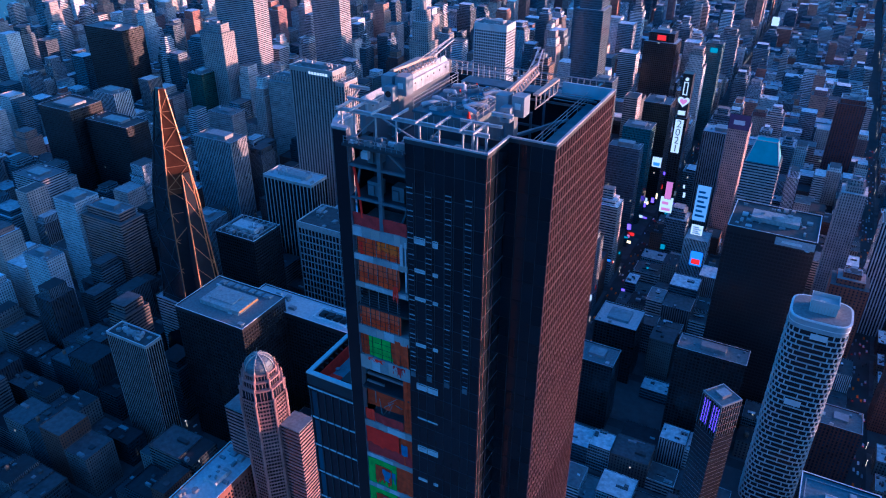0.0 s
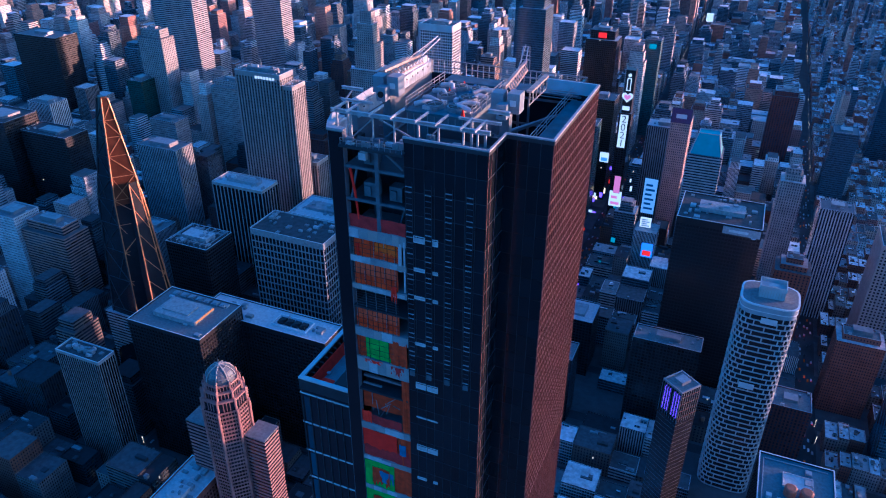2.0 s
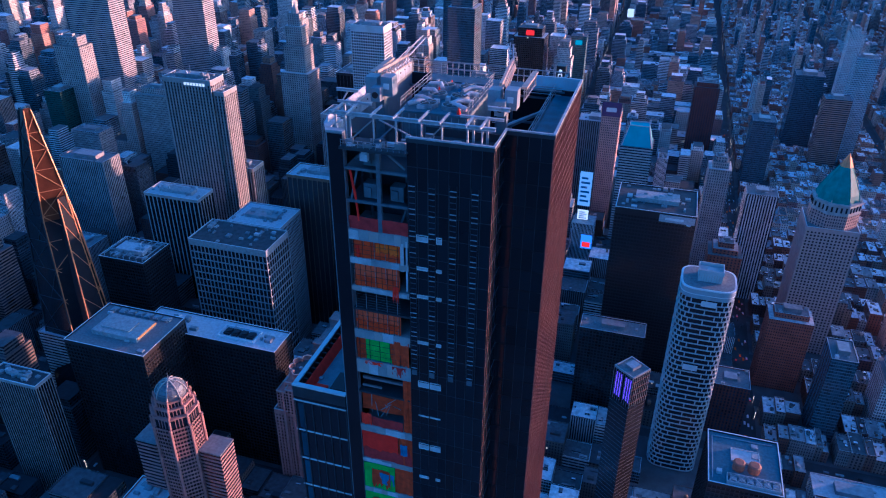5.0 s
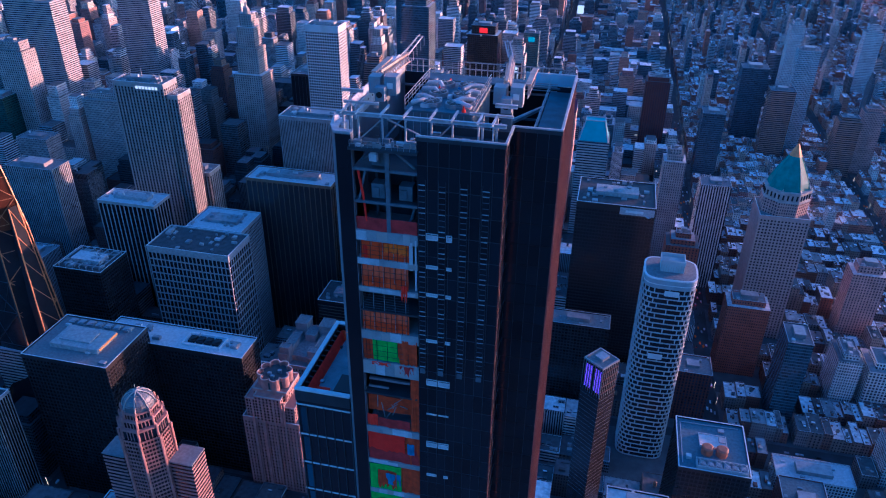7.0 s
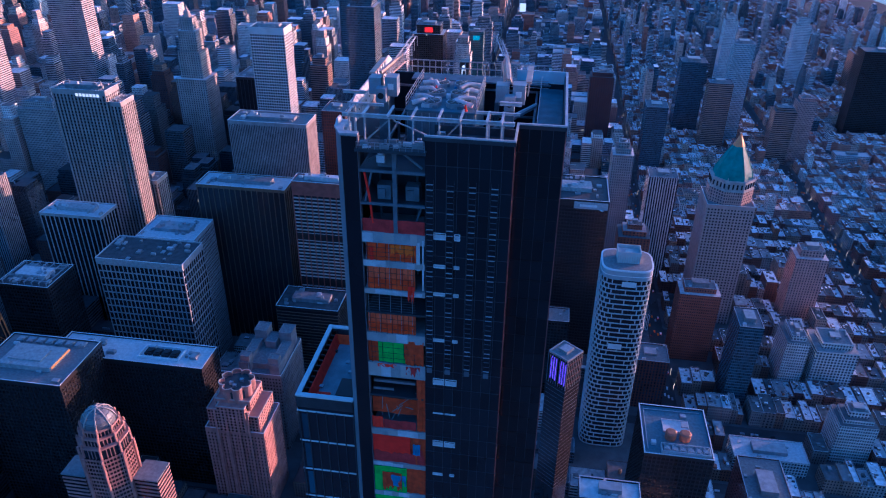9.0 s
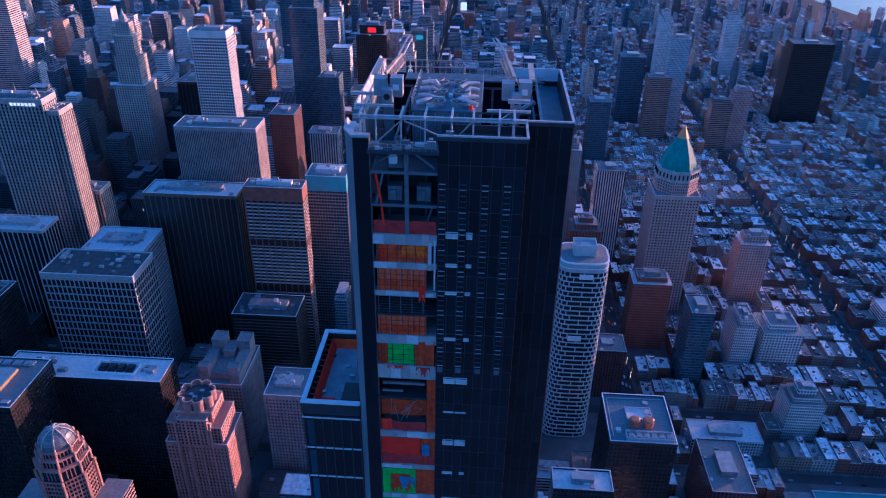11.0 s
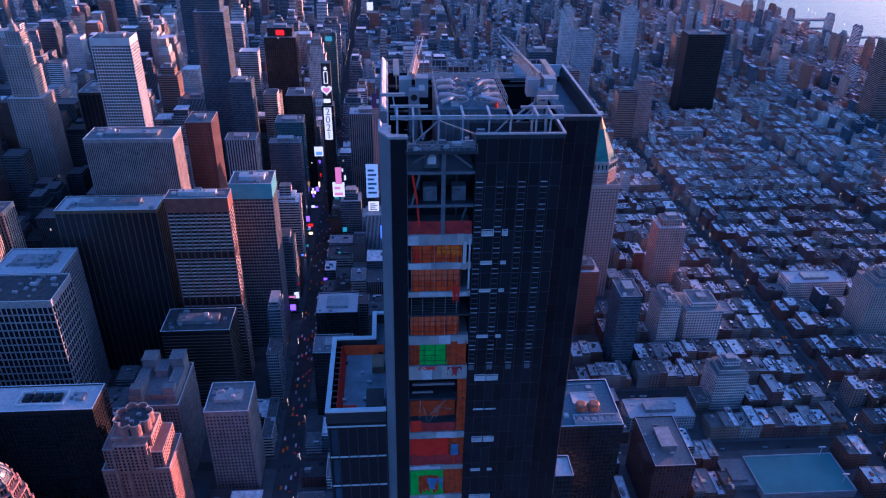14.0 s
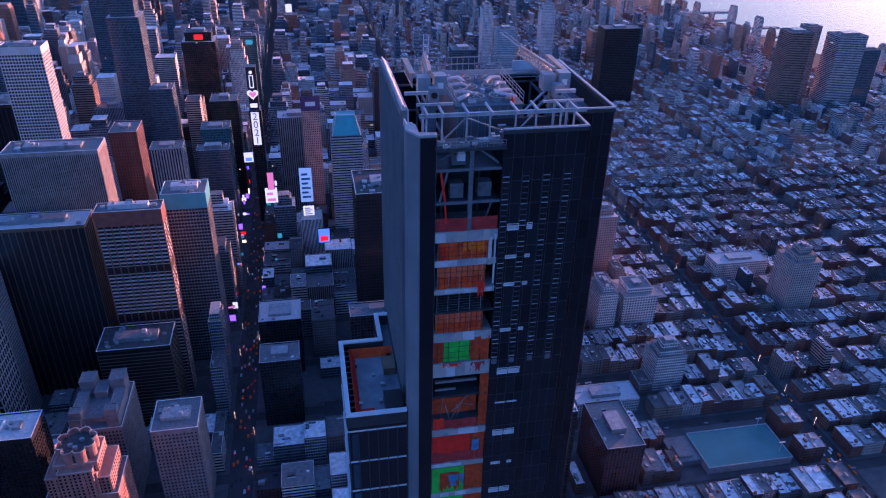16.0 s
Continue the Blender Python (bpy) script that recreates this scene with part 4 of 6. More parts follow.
def service_core():
    """The plant block that rises in the middle of the roof well."""
    rng = random.Random(5)
    b = thing("roof_plant_block", "grey metal roof plant block with white lagged ducts and red cones", "plant block", -51.9, 115.5, 464.3)
    part("housing", Mesh().box(-5.9, 5.9, -8.6, 8.6, 0, 14.2), "paintsteel", b)
    for k in range(10):
        part("cladding_rib", Mesh().box(-5.8 + k * 1.27, -5.68 + k * 1.27, -8.7, -8.6, 0.5, 14.0), "steel", b)
    part("top_deck", Mesh().box(-6.1, 6.1, -8.8, 8.8, 14.2, 14.5), "bluedeck", b)
    for x in (-6.0, 6.0):
        for k in range(8):
            part("rail_post", Mesh().box(x - 0.05, x + 0.05, -8.5 + k * 2.4, -8.4 + k * 2.4, 14.5, 16.6), "steel", b)
        for z in (15.3, 16.0, 16.6):
            part("rail", Mesh().box(x - 0.05, x + 0.05, -8.7, 8.7, z - 0.08, z), "steel", b)
    for i, x in enumerate((-2.0, 2.2)):
        for y in (-5.5, 0.0, 5.5):
            f = part("fan", Mesh().drum(x, y, 1.7, 14.5, 15.3, k=20), "steel", b)
            part("fan_grille", Mesh().drum(x, y, 1.45, 15.3, 15.36, k=20), "dark", f)
            for k in range(3):
                a = k * math.pi / 3
                part("fan_guard", Mesh().bar((x - 1.4 * math.cos(a), y - 1.4 * math.sin(a), 15.42), (x + 1.4 * math.cos(a), y + 1.4 * math.sin(a), 15.42), 0.1), "steel", f)
    for sx in (-1, 1):
        for y in (-6.6, -2.6, 1.6, 5.4):
            c = bpy.data.curves.new("lagged_duct", "CURVE")
            c.dimensions, c.bevel_depth, c.bevel_resolution, c.use_fill_caps = "3D", 0.42, 3, True
            s = c.splines.new("POLY")
            e = rng.choice((-1, 1))
            pts = [(sx * 5.3, y, 15.0), (sx * 4.6, y + 0.2 * e, 15.2), (sx * rng.uniform(2.9, 3.8), y + e * rng.uniform(0.2, 1.0), 15.4), (sx * rng.uniform(1.6, 3.0), y + e * rng.uniform(1.2, 2.4), 15.0)]
            s.points.add(3)
            for q, v in zip(s.points, pts):
                q.co = (*v, 1)
            o = new("lagged_duct", c)
            o.parent = b
            c.materials.append(MAT["tarp"])
            tagged(o, "white wrapped duct")
    for x, y in ((-1.5, 7.2), (-2.4, 2.2), (4.2, -7.8)):
        part("cone", Mesh().drum(x, y, 0.4, 14.5, 15.6, 0.08, k=10), "redbright", b, "red warning cone")
    for _ in range(14):
        x, y = rng.uniform(-5, 4), rng.uniform(-8, 7)
        part("crate", Mesh().box(x, x + rng.uniform(0.4, 1.4), y, y + rng.uniform(0.4, 1.2), 14.5, 14.5 + rng.uniform(0.3, 1.0)), rng.choice(("steel", "tarp", "paintsteel", "blue")), b)


def cleaning_crane(x, y, flip, tip):
    """A facade access crane: mast, machine boxes, long trussed jib to the rear."""
    b = thing("facade_crane", "pale grey roof crane with boxed machinery and trussed jib", "crane", x, y, 464.3, group="roof cranes")
    part("mast", Mesh().box(-0.8, 0.8, -0.8, 0.8, 0, 16.2), "paintsteel", b)
    for k in range(8):
        part("ladder_rung", Mesh().box(-1.6, -1.0, -0.9, -0.8, 2 + 1.7 * k, 2.12 + 1.7 * k), "steel", b)
    part("machine_box", Mesh().box(-2.4, -0.3, -1.1, 1.3, 16.6, 19.5), "cranegrey", b)
    part("name_plate", Mesh().box(0.9, 1.9, -1.16, -1.1, 17.6, 18.6), "white", b)
    part("machine_box", Mesh().box(0.4, 2.5, -1.1, 1.4, 16.4, 19.7), "cranegrey", b)
    nose = part("winch_box", Mesh().box(-0.8, 0.9, -2.9, -1.1, 15.8, 18.2), "cranegrey", b)
    part("winch_port", Mesh().drum(0.05, 0, 0.55, 0, 0.15, k=14), "dark", nose).matrix_basis = pose(0, -2.9, 17.0, 90, 0, 0)
    # the jib: two chords, lattice between them, a light frame beyond its end
    a, e = Vector((-0.4, -0.6, 20.4)), Vector((tip[0], tip[1], 20.2))
    low = Vector((0, 0, -1.5))
    part("jib", Mesh().bar(a, e, 0.5, 0.42), "jibsteel", b, "weathered tan steel jib")
    for o in (-0.7, 0.7):
        part("jib_chord", Mesh().bar(a + low + Vector((o, 2, 0)), e + low * 0.8 + Vector((o, -1, 0)), 0.2), "jibsteel", b)
        for k in range(10):
            q, r = a.lerp(e, 0.12 + k * 0.085), a.lerp(e, 0.17 + k * 0.085)
            part("jib_post", Mesh().bar(q + Vector((0.25 * o, 0, 0)), r + low + Vector((o, 0, 0)), 0.13), "jibsteel", b)
            part("jib_post", Mesh().bar(r + low + Vector((o, 0, 0)), r + Vector((0.25 * o, 0.6, 0)), 0.1), "steel", b)
    f = Vector((tip[2], tip[3], tip[4]))
    for o in (-0.45, 0.45):
        part("jib_tip", Mesh().bar(e + Vector((o, -1.5, 0.1)), f + Vector((o, 0, 0)), 0.2), "beamsteel", b)
    for k in range(4):
        q = e.lerp(f, 0.1 + 0.3 * k)
        part("tip_rung", Mesh().bar(q + Vector((-0.8, 0, 0.1)), q + Vector((0.8, 0, 0.1)), 0.13), "beamsteel", b)
        part("tip_hanger", Mesh().bar(q + Vector((0.8, 0, 0.1)), q + Vector((0.8, 0, -1.6)), 0.1), "steel", b)
    part("tie", Mesh().bar(a.lerp(e, 0.6) + Vector((0, 0, 0.2)), f + Vector((0, 0, 0.4)), 0.12), "steel", b)
    part("counter_frame", Mesh().box(2.8 * flip - 0.5, 2.8 * flip + 0.5, 3, 13.0, 18.9, 19.2), "jibsteel", b)
    for k in range(6):
        part("counter_post", Mesh().box(2.8 * flip - 0.1, 2.8 * flip + 0.1, 3.2 + 2 * k, 3.4 + 2 * k, 16.6, 18.9), "steel", b)
    part("counter_rail", Mesh().box(2.8 * flip - 0.1, 2.8 * flip + 0.1, 3, 13.0, 16.6, 16.75), "steel", b)
    return b


def terrace_wing():
    """The lower wing that juts out on the east side, with an open terrace inside a pale parapet."""
    rng = random.Random(12)
    w = thing("terrace_wing", "dark glass side wing with pale parapet and red-netted terrace", "building wing", -74, 115, 0)
    x0, x1, y0, y1, z = -6.0, 6.0, -17.4, 17.2, 420.0
    ring = [(x0, y0), (x1, y0), (x1, y1), (2.9, y1), (2.9, 7.4), (x0, 7.4)]
    part("glass_volume", Mesh().prism([(a + 0.15 if a < 0 else a, b + 0.15 if b < 0 else b - 0.15) for a, b in ring], 0, z - 3.2), "glass", w)
    part("terrace_deck", Mesh().prism([(a + 0.3 if a < 0 else a, b + 0.3 if b < 0 else b - 0.3) for a, b in ring], z - 3.2, z - 2.9), "deckgrey", w, "blue-grey terrace deck")
    for a in ((x0, x1, y0, y0 + 0.9), (x0, x0 + 0.9, y0 + 0.9, 7.4), (x0 + 0.9, 3.8, 6.5, 7.4), (2.9, 3.8, 7.4, y1), (3.8, x1, y1 - 0.9, y1)):
        part("parapet", Mesh().box(*a, z - 3.2, z - 0.4), "trimdark", w)
        part("parapet_cap", Mesh().box(a[0] - 0.05, a[1] + 0.05, a[2] - 0.05, a[3] + 0.05, z - 0.4, z), "white", w, "pale metal parapet cap")
    for k in range(13):
        part("parapet_bracket", Mesh().box(x0 + 0.9, x0 + 2.0, y0 + 1.2 + k * 1.85, y0 + 1.6 + k * 1.85, z - 2.9, z - 0.7), "dark", w)
    part("guard_net", Mesh().prism([(x0 + 2.0, y0 + 2), (x0 + 3.2, y0 + 2), (x0 + 3.2, 5.2), (x0 + 2.0, 5.2)], z - 2.9, z - 1.0, [(x0 + 2.0, y0 + 2), (x0 + 2.2, y0 + 2), (x0 + 2.2, 5.2), (x0 + 2.0, 5.2)]), "red", w, "red-orange guard net")
    part("guard_net", Mesh().prism([(x0 + 2.0, 4.2), (5.6, 4.2), (5.6, 5.6), (x0 + 2.0, 5.6)], z - 2.9, z - 1.2, [(x0 + 2.0, 5.3), (5.6, 5.3), (5.6, 5.6), (x0 + 2.0, 5.6)]), "orange", w, "orange guard net")
    part("fallen_net", Mesh().box(x0 + 2.6, x0 + 6.0, y0 + 1.8, y0 + 4.6, z - 2.9, z - 2.6), "red", w)
    part("shed", Mesh().box(2.0, 5.6, y0 + 1.4, y0 + 6.8, z - 2.9, z - 0.2), "dark", w, "dark site shed")
    part("shed", Mesh().box(3.0, 5.6, -2.5, 2.0, z - 2.9, z - 1.2), "bronze", w)
    for _ in range(12):
        x, y = rng.uniform(x0 + 2.6, 4.6), rng.uniform(y0 + 2, 4.5)
        part("crate", Mesh().box(x, x + rng.uniform(0.3, 1.2), y, y + rng.uniform(0.3, 1.0), z - 2.9, z - 2.9 + rng.uniform(0.2, 0.9)), rng.choice(("steel", "tarp", "concrete", "dark")), w)
    line = Mesh().box(x0 - 0.02, x1, y0 - 0.02, y0 + 0.2, -0.16, 0.16).box(x0 - 0.02, x0 + 0.2, y0 + 0.2, 7.4, -0.16, 0.16).data("storey_line", MAT["white"])
    for k in range(14):
        part("storey_line", line, None, w).location = (0, 0, z - 4.2 - k * 8.3)
    post = Mesh().box(-0.12, 0.12, -0.12, 0.1, 250, z - 4.2).data("mullion", MAT["trimdark"])
    for k in range(7):
        part("mullion", post, None, w).location = (x0 + 0.3 + k * 1.95, y0 + 0.08, 0)
    for k in range(4):
        part("lit_glass", Mesh().box(x0 + 0.9, x0 + 2.1, y0 + 0.05, y0 + 0.14, z - 11.8 - k * 8.3, z - 5.0 - k * 8.3), "glassblue", w)


skyscraper()
service_core()
cleaning_crane(-40.2, 108.0, 1, (-2.0, 16.0, -3.8, 21.6, 21.3))
cleaning_crane(-62.0, 108.5, -1, (0.8, 12.5, 1.9, 17.2, 22.2))
terrace_wing()


# ---- farther buildings with a shape of their own ----
def far_front(name, wall, **kw):
    kw.setdefault("island", False)
    return facade(name, (wall,), **kw)


FF = {
    "white_ribs": far_front("white_ribs", (0.60, 0.60, 0.60), bay=3.0, wide=0.55, high=0.97),
    "white_grid": far_front("white_grid", (0.62, 0.62, 0.62), bay=3.0, wide=0.6, high=0.6),
    "white_dots": far_front("white_dots", (0.60, 0.60, 0.61), bay=2.6, wide=0.42, high=0.5),
    "black_grid": far_front("black_grid", (0.022, 0.022, 0.025), bay=3.0, wide=0.7, high=0.6, pane=(0.012, 0.014, 0.018), rough=0.4),
    "brown_bands": far_front("brown_bands", (0.34, 0.22, 0.17), bay=9.0, wide=0.98, high=0.5),
    "pale_bands": far_front("pale_bands", (0.46, 0.44, 0.44), bay=9.0, wide=0.98, high=0.45),
    "limestone": far_front("limestone_front", (0.40, 0.36, 0.34), bay=3.0, wide=0.42, high=0.6),
    "pink_grid": far_front("pink_grid", (0.46, 0.30, 0.27), bay=3.4, wide=0.45, high=0.55),
    "red_brick": far_front("red_brick_front", (0.30, 0.10, 0.065), bay=3.2, wide=0.4, high=0.5),
    "dark_red": far_front("dark_red_front", (0.10, 0.035, 0.03), bay=3.2, wide=0.5, high=0.7),
    "teal_glass": far_front("teal_glass", (0.08, 0.17, 0.19), bay=1.8, wide=0.82, high=0.72, pane=(0.03, 0.07, 0.08)),
    "blue_glass": far_front("blue_glass_front", (0.10, 0.14, 0.18), bay=1.6, wide=0.84, high=0.7, pane=(0.03, 0.05, 0.07)),
    "green_glass": far_front("green_glass", (0.03, 0.07, 0.06), bay=1.8, wide=0.8, high=0.7, pane=(0.015, 0.04, 0.035)),
    "blue_grid": far_front("blue_grid", (0.42, 0.50, 0.54), bay=3.0, wide=0.6, high=0.62, pane=(0.05, 0.09, 0.12)),
    "grey_ribs": far_front("grey_ribs", (0.34, 0.34, 0.35), bay=2.6, wide=0.5, high=0.97),
}


def far_tower(name, label, x0, x1, y0, y1, h, front, steps=(), roof="roofgrey", rim=True):
    """A far building: wall volume, setbacks above it, parapet, roof and machines. steps: (inset, height) pairs."""
    rng = random.Random(name + label)
    FOOT.append((x0, x1, y0, y1))
    w, d = (x1 - x0) / 2, (y1 - y0) / 2
    b = thing(name, label, "building", (x0 + x1) / 2, (y0 + y1) / 2, 0)
    z, i = h, 0.0
    part("wall", Mesh().box(-w, w, -d, d, 0, h), FF[front], b)
    for inset, up in steps:
        i += inset
        part("setback", Mesh().box(-w + i, w - i, -d + i, d - i, z, z + up), FF[front], b)
        z += up
    if rim:
        part("parapet_cap", Mesh().ring(-w + i - 0.1, w - i + 0.1, -d + i - 0.1, d - i + 0.1, z + 1.3, z + 1.55, 0.6), "beamsteel", b)
        part("parapet", Mesh().ring(-w + i - 0.05, w - i + 0.05, -d + i - 0.05, d - i + 0.05, z, z + 1.3, 0.6), FF[front], b)
    part("roof", Mesh().box(-w + i + 0.6, w - i - 0.6, -d + i + 0.6, d - i - 0.6, z, z + 0.25), roof, b)
    q = rng.uniform(0.3, 0.55)
    part("roof_house", Mesh().box(-(w - i) * q, (w - i) * q, -(d - i) * q, (d - i) * q, z + 0.25, z + rng.uniform(3, 6)), "greymetal", b)
    for _ in range(5):
        x, y = rng.uniform(-w + i + 1, w - i - 3), rng.uniform(-d + i + 1, d - i - 3)
        part("roof_machine", Mesh().box(x, x + rng.uniform(1, 4), y, y + rng.uniform(1, 4), z + 0.25, z + rng.uniform(1, 3)), rng.choice(("steel", "greymetal", "roofwhite")), b)
    return b


F = far_tower
F("office_tower", "grey banded office tower with flat roof", -942, -884, 540, 580, 112, "pale_bands")
F("black_office_tower", "broad black glass office tower", -994, -926, 636, 690, 172, "black_grid", roof="roofdark")
F("black_office_tower", "black glass office tower with plant roof", -918, -835, 652, 690, 158, "black_grid", roof="roofdark")
F("dark_office_tower", "dark office tower catching red light on its side", -1242, -1142, 925, 975, 200, "black_grid")
F("white_ribbed_tower", "white ribbed office tower", -982, -937, 722, 754, 170, "white_ribs")
F("white_dotted_tower", "white apartment tower with small square windows", -734, -694, 406, 428, 112, "white_dots")
F("stepped_orange_tower", "stepped brown banded tower lit orange", -740, -674, 490, 525, 122, "brown_bands", ((6, 10),))
F("blue_office_tower", "blue glass office tower on a low podium", -780, -742, 486, 520, 135, "white_dots")
F("ribbed_office_tower", "grey ribbed office tower", -752, -684, 692, 724, 150, "grey_ribs")
F("ribbed_office_tower", "grey ribbed tower with red-grey ribs", -640, -605, 560, 590, 110, "grey_ribs")
T("white_pier_tower", "black office tower with white piers and white roof", -567, -496, 620, 652, 158, "glassdark", "stone", None, bay=5.4, pier_w=1.1, crown=2.5, roof="roofwhite", plant=14)
F("chamfered_tower", "pale tower with chamfered top catching pink light", -946, -896, 922, 952, 225, "limestone", ((5, 12),))
F("wide_stone_tower", "tall pale banded tower with broad faces", -1060, -965, 1085, 1125, 262, "pale_bands")
F("green_glass_tower", "dark green glass tower", -958, -926, 892, 930, 158, "green_glass")
F("stone_tower", "narrow stone tower with stepped top", -850, -814, 965, 995, 150, "limestone", ((4, 10), (4, 8)))
F("banded_tower", "tall pale banded tower with pink side", -947, -880, 1238, 1275, 285, "pale_bands")
F("stone_office_tower", "grey stone office tower", -797, -736, 908, 940, 165, "limestone", ((6, 8),))
F("stone_office_tower", "grey stone tower below the slab", -850, -800, 820, 850, 130, "limestone")
F("glass_tower", "tall pale blue glass tower", -430, -375, 1340, 1385, 285, "blue_glass")
F("billboard_tower", "dark tower with red sign frame on top", -288, -232, 1316, 1360, 200, "black_grid", ((6, 14),))
F("tapered_glass_tower", "tall pale glass tower with slim top", -354, -310, 1116, 1160, 285, "blue_glass", ((5, 22),))
F("ribbed_tower", "dark ribbed tower with flat top", -400, -350, 1130, 1160, 148, "grey_ribs")
F("slim_sign_tower", "slim dark tower with stacked signs", -197, -168, 1412, 1440, 185, "teal_glass")
F("hotel_tower", "grey gridded hotel tower", -128, -68, 1046, 1080, 150, "grey_ribs", roof="roofwhite")
F("hotel_tower", "tall slim hotel tower with rooftop sign box", -92, -66, 1000, 1040, 175, "pink_grid")
F("brick_top_tower", "brown tower with an orange lit top", -426, -396, 1134, 1160, 185, "brown_bands", ((4, 10),))
F("red_slab_tower", "dark red granite slab tower", -290, -262, 764, 800, 240, "dark_red")
F("blue_slab_tower", "slim blue glass slab tower", -306, -274, 1078, 1110, 190, "blue_glass")
F("teal_fin_tower", "grey tower with a bright teal glass strip", -282, -242, 897, 925, 168, "grey_ribs")
F("teal_banded_tower", "teal banded office tower", -234, -194, 1012, 1045, 150, "teal_glass")
F("plain_grey_tower", "plain blue-grey slab tower", -232, -190, 936, 960, 148, "blue_glass")
F("dark_side_tower", "dark glass tower beside the avenue", -226, -186, 1090, 1130, 165, "black_grid")
F("pink_tower", "pink stone apartment tower with green cap", 268, 304, 778, 806, 92, "pink_grid", ((5, 8),))
F("white_apartment_tower", "white apartment tower with water tank houses", 235, 258, 652, 690, 60, "white_grid", ((4, 5),))
F("white_apartment_tower", "white apartment slab with balconies", 265, 307, 650, 690, 54, "white_grid", ((6, 6),))
F("red_brick_tower", "red brick and grey apartment tower", 125, 168, 684, 712, 88, "red_brick", ((5, 5),))
F("slim_grey_tower", "slim dark blue-grey tower with gridded sides", 172, 195, 615, 650, 98, "blue_glass")
F("red_brick_block", "dark red brick block with roof plant", 72, 108, 595, 625, 60, "dark_red")
F("stone_column_tower", "slim pale stone tower with stepped crown", 53, 80, 880, 908, 165, "limestone", ((4, 8), (3, 5)))
F("slatted_tower", "dark tower with white slatted side", 100, 136, 862, 892, 145, "white_ribs")
F("brick_hexagon_tower", "brick tower with angled red crown", 62, 99, 772, 805, 105, "red_brick", ((5, 6), (5, 5)))
F("dark_brick_block", "dark red brick block with plant on a narrow roof", 150, 185, 416, 476, 60, "dark_red")
F("white_stepped_block", "white concrete stepped apartment block", 259, 293, 546, 576, 46, "white_grid", ((4, 5), (4, 5)))
F("black_monolith_tower", "tall black tower near the river", 548, 628, 1470, 1512, 168, "black_grid")
F("river_tower", "tall brown glass tower by the river", 915, 965, 1365, 1410, 176, "brown_bands")
F("river_tower", "slim brown tower by the river", 968, 1000, 1390, 1420, 182, "pink_grid")
F("river_glass_tower", "pale glass tower by the river", 1010, 1075, 1340, 1385, 172, "pale_bands")
F("river_glass_tower", "low pale tower by the river", 1080, 1120, 1345, 1385, 140, "blue_glass")
F("stone_apartment_block", "bulky tan stone apartment block", 488, 526, 662, 700, 72, "limestone", ((6, 8), (5, 6)))
F("low_white_hall", "long low white roofed hall", 165, 232, 520, 548, 17, "white_grid", roof="roofwhite")
F("long_white_block", "long white block with roof rows", 440, 516, 745, 775, 26, "white_grid", roof="roofwhite")
F("brown_avenue_block", "dark brown block along the avenue", -57, 4, 580, 604, 108, "black_grid")
F("dark_roof_block", "dark block with fans and a round tank on its roof", -146, -108, 560, 590, 78, "black_grid")
F("dark_roof_block", "dark block with pale plant roof", -150, -106, 640, 680, 70, "black_grid", roof="roofwhite")
F("small_stone_tower", "small blue-grey stone tower with a tank house", -346, -318, 648, 676, 50, "limestone", ((6, 6), (4, 6)))
F("plant_roof_block", "low dark block with white framed roof plant", 2, 36, 284, 300, 196, "black_grid", roof="roofwhite")
sp = F("spired_tower", "slender pale stone tower with setbacks and a spire", -596, -548, 1008, 1050, 190, "limestone", ((6, 40), (4, 30), (4, 18)), rim=False)
part("spire", Mesh().drum(0, 0, 6.5, 278, 287, 4.5, k=8).drum(0, 0, 3.0, 287, 296, 0.3, k=8), "limestone", sp)
F("blue_white_slab", "tall pale blue gridded slab tower", 294, 330, 1392, 1424, 190, "blue_grid")
F("red_brown_tower", "tall red-brown brick apartment tower", 252, 294, 1340, 1372, 130, "brown_bands")
F("white_slim_tower", "slim white tower in the haze of the low blocks", 332, 356, 1680, 1712, 172, "white_dots", ((4, 8),))
F("white_slim_tower", "slim white tower with a stepped top", 504, 540, 1772, 1800, 150, "white_dots", ((5, 10),))
F("dark_green_tower", "dark blue glass tower with flat roof", 214, 262, 1440, 1480, 140, "blue_glass")
ck = F("framed_top_tower", "dark curved tower with a tilted open frame on top", 34, 74, 1240, 1275, 160, "dark_red", ((3, 6),))
part("tilted_frame", Mesh().bar((-16, -14, 168), (16, -14, 176), 1.2).bar((-16, 8, 168), (16, 8, 176), 1.2).bar((-16, -14, 168), (-16, 8, 168), 1.2).bar((16, -14, 176), (16, 8, 176), 1.2), "beamsteel", ck)
F("brown_twin_tower", "brown brick apartment tower", 362, 398, 1296, 1326, 100, "brown_bands", ((4, 5),))
F("brown_twin_tower", "red-brown brick apartment tower beside its twin", 404, 436, 1318, 1346, 112, "pink_grid", ((4, 5),))
F("grey_glass_tower", "plain dark blue glass tower", 132, 168, 1222, 1260, 118, "blue_glass")
F("brick_tower_row", "brown brick tower towards the river", 640, 672, 1760, 1800, 95, "brown_bands", ((4, 5),))
F("membrane_hall", "long low hall under a white membrane roof", 492, 552, 1322, 1346, 15, "white_grid", roof="roofwhite")
F("low_office_block", "low office block with pale plant roof", -560, -525, 430, 470, 95, "pale_bands", roof="roofwhite")


# ---- buildings of special shape ----
def ring_of(x, y, rx, ry, k, turn=0.0, power=1.0):
    out = []
    for i in range(k):
        a = 2 * math.pi * i / k + turn
        c, s = math.cos(a), math.sin(a)
        out.append((x + rx * math.copysign(abs(c) ** power, c), y + ry * math.copysign(abs(s) ** power, s)))
    return out


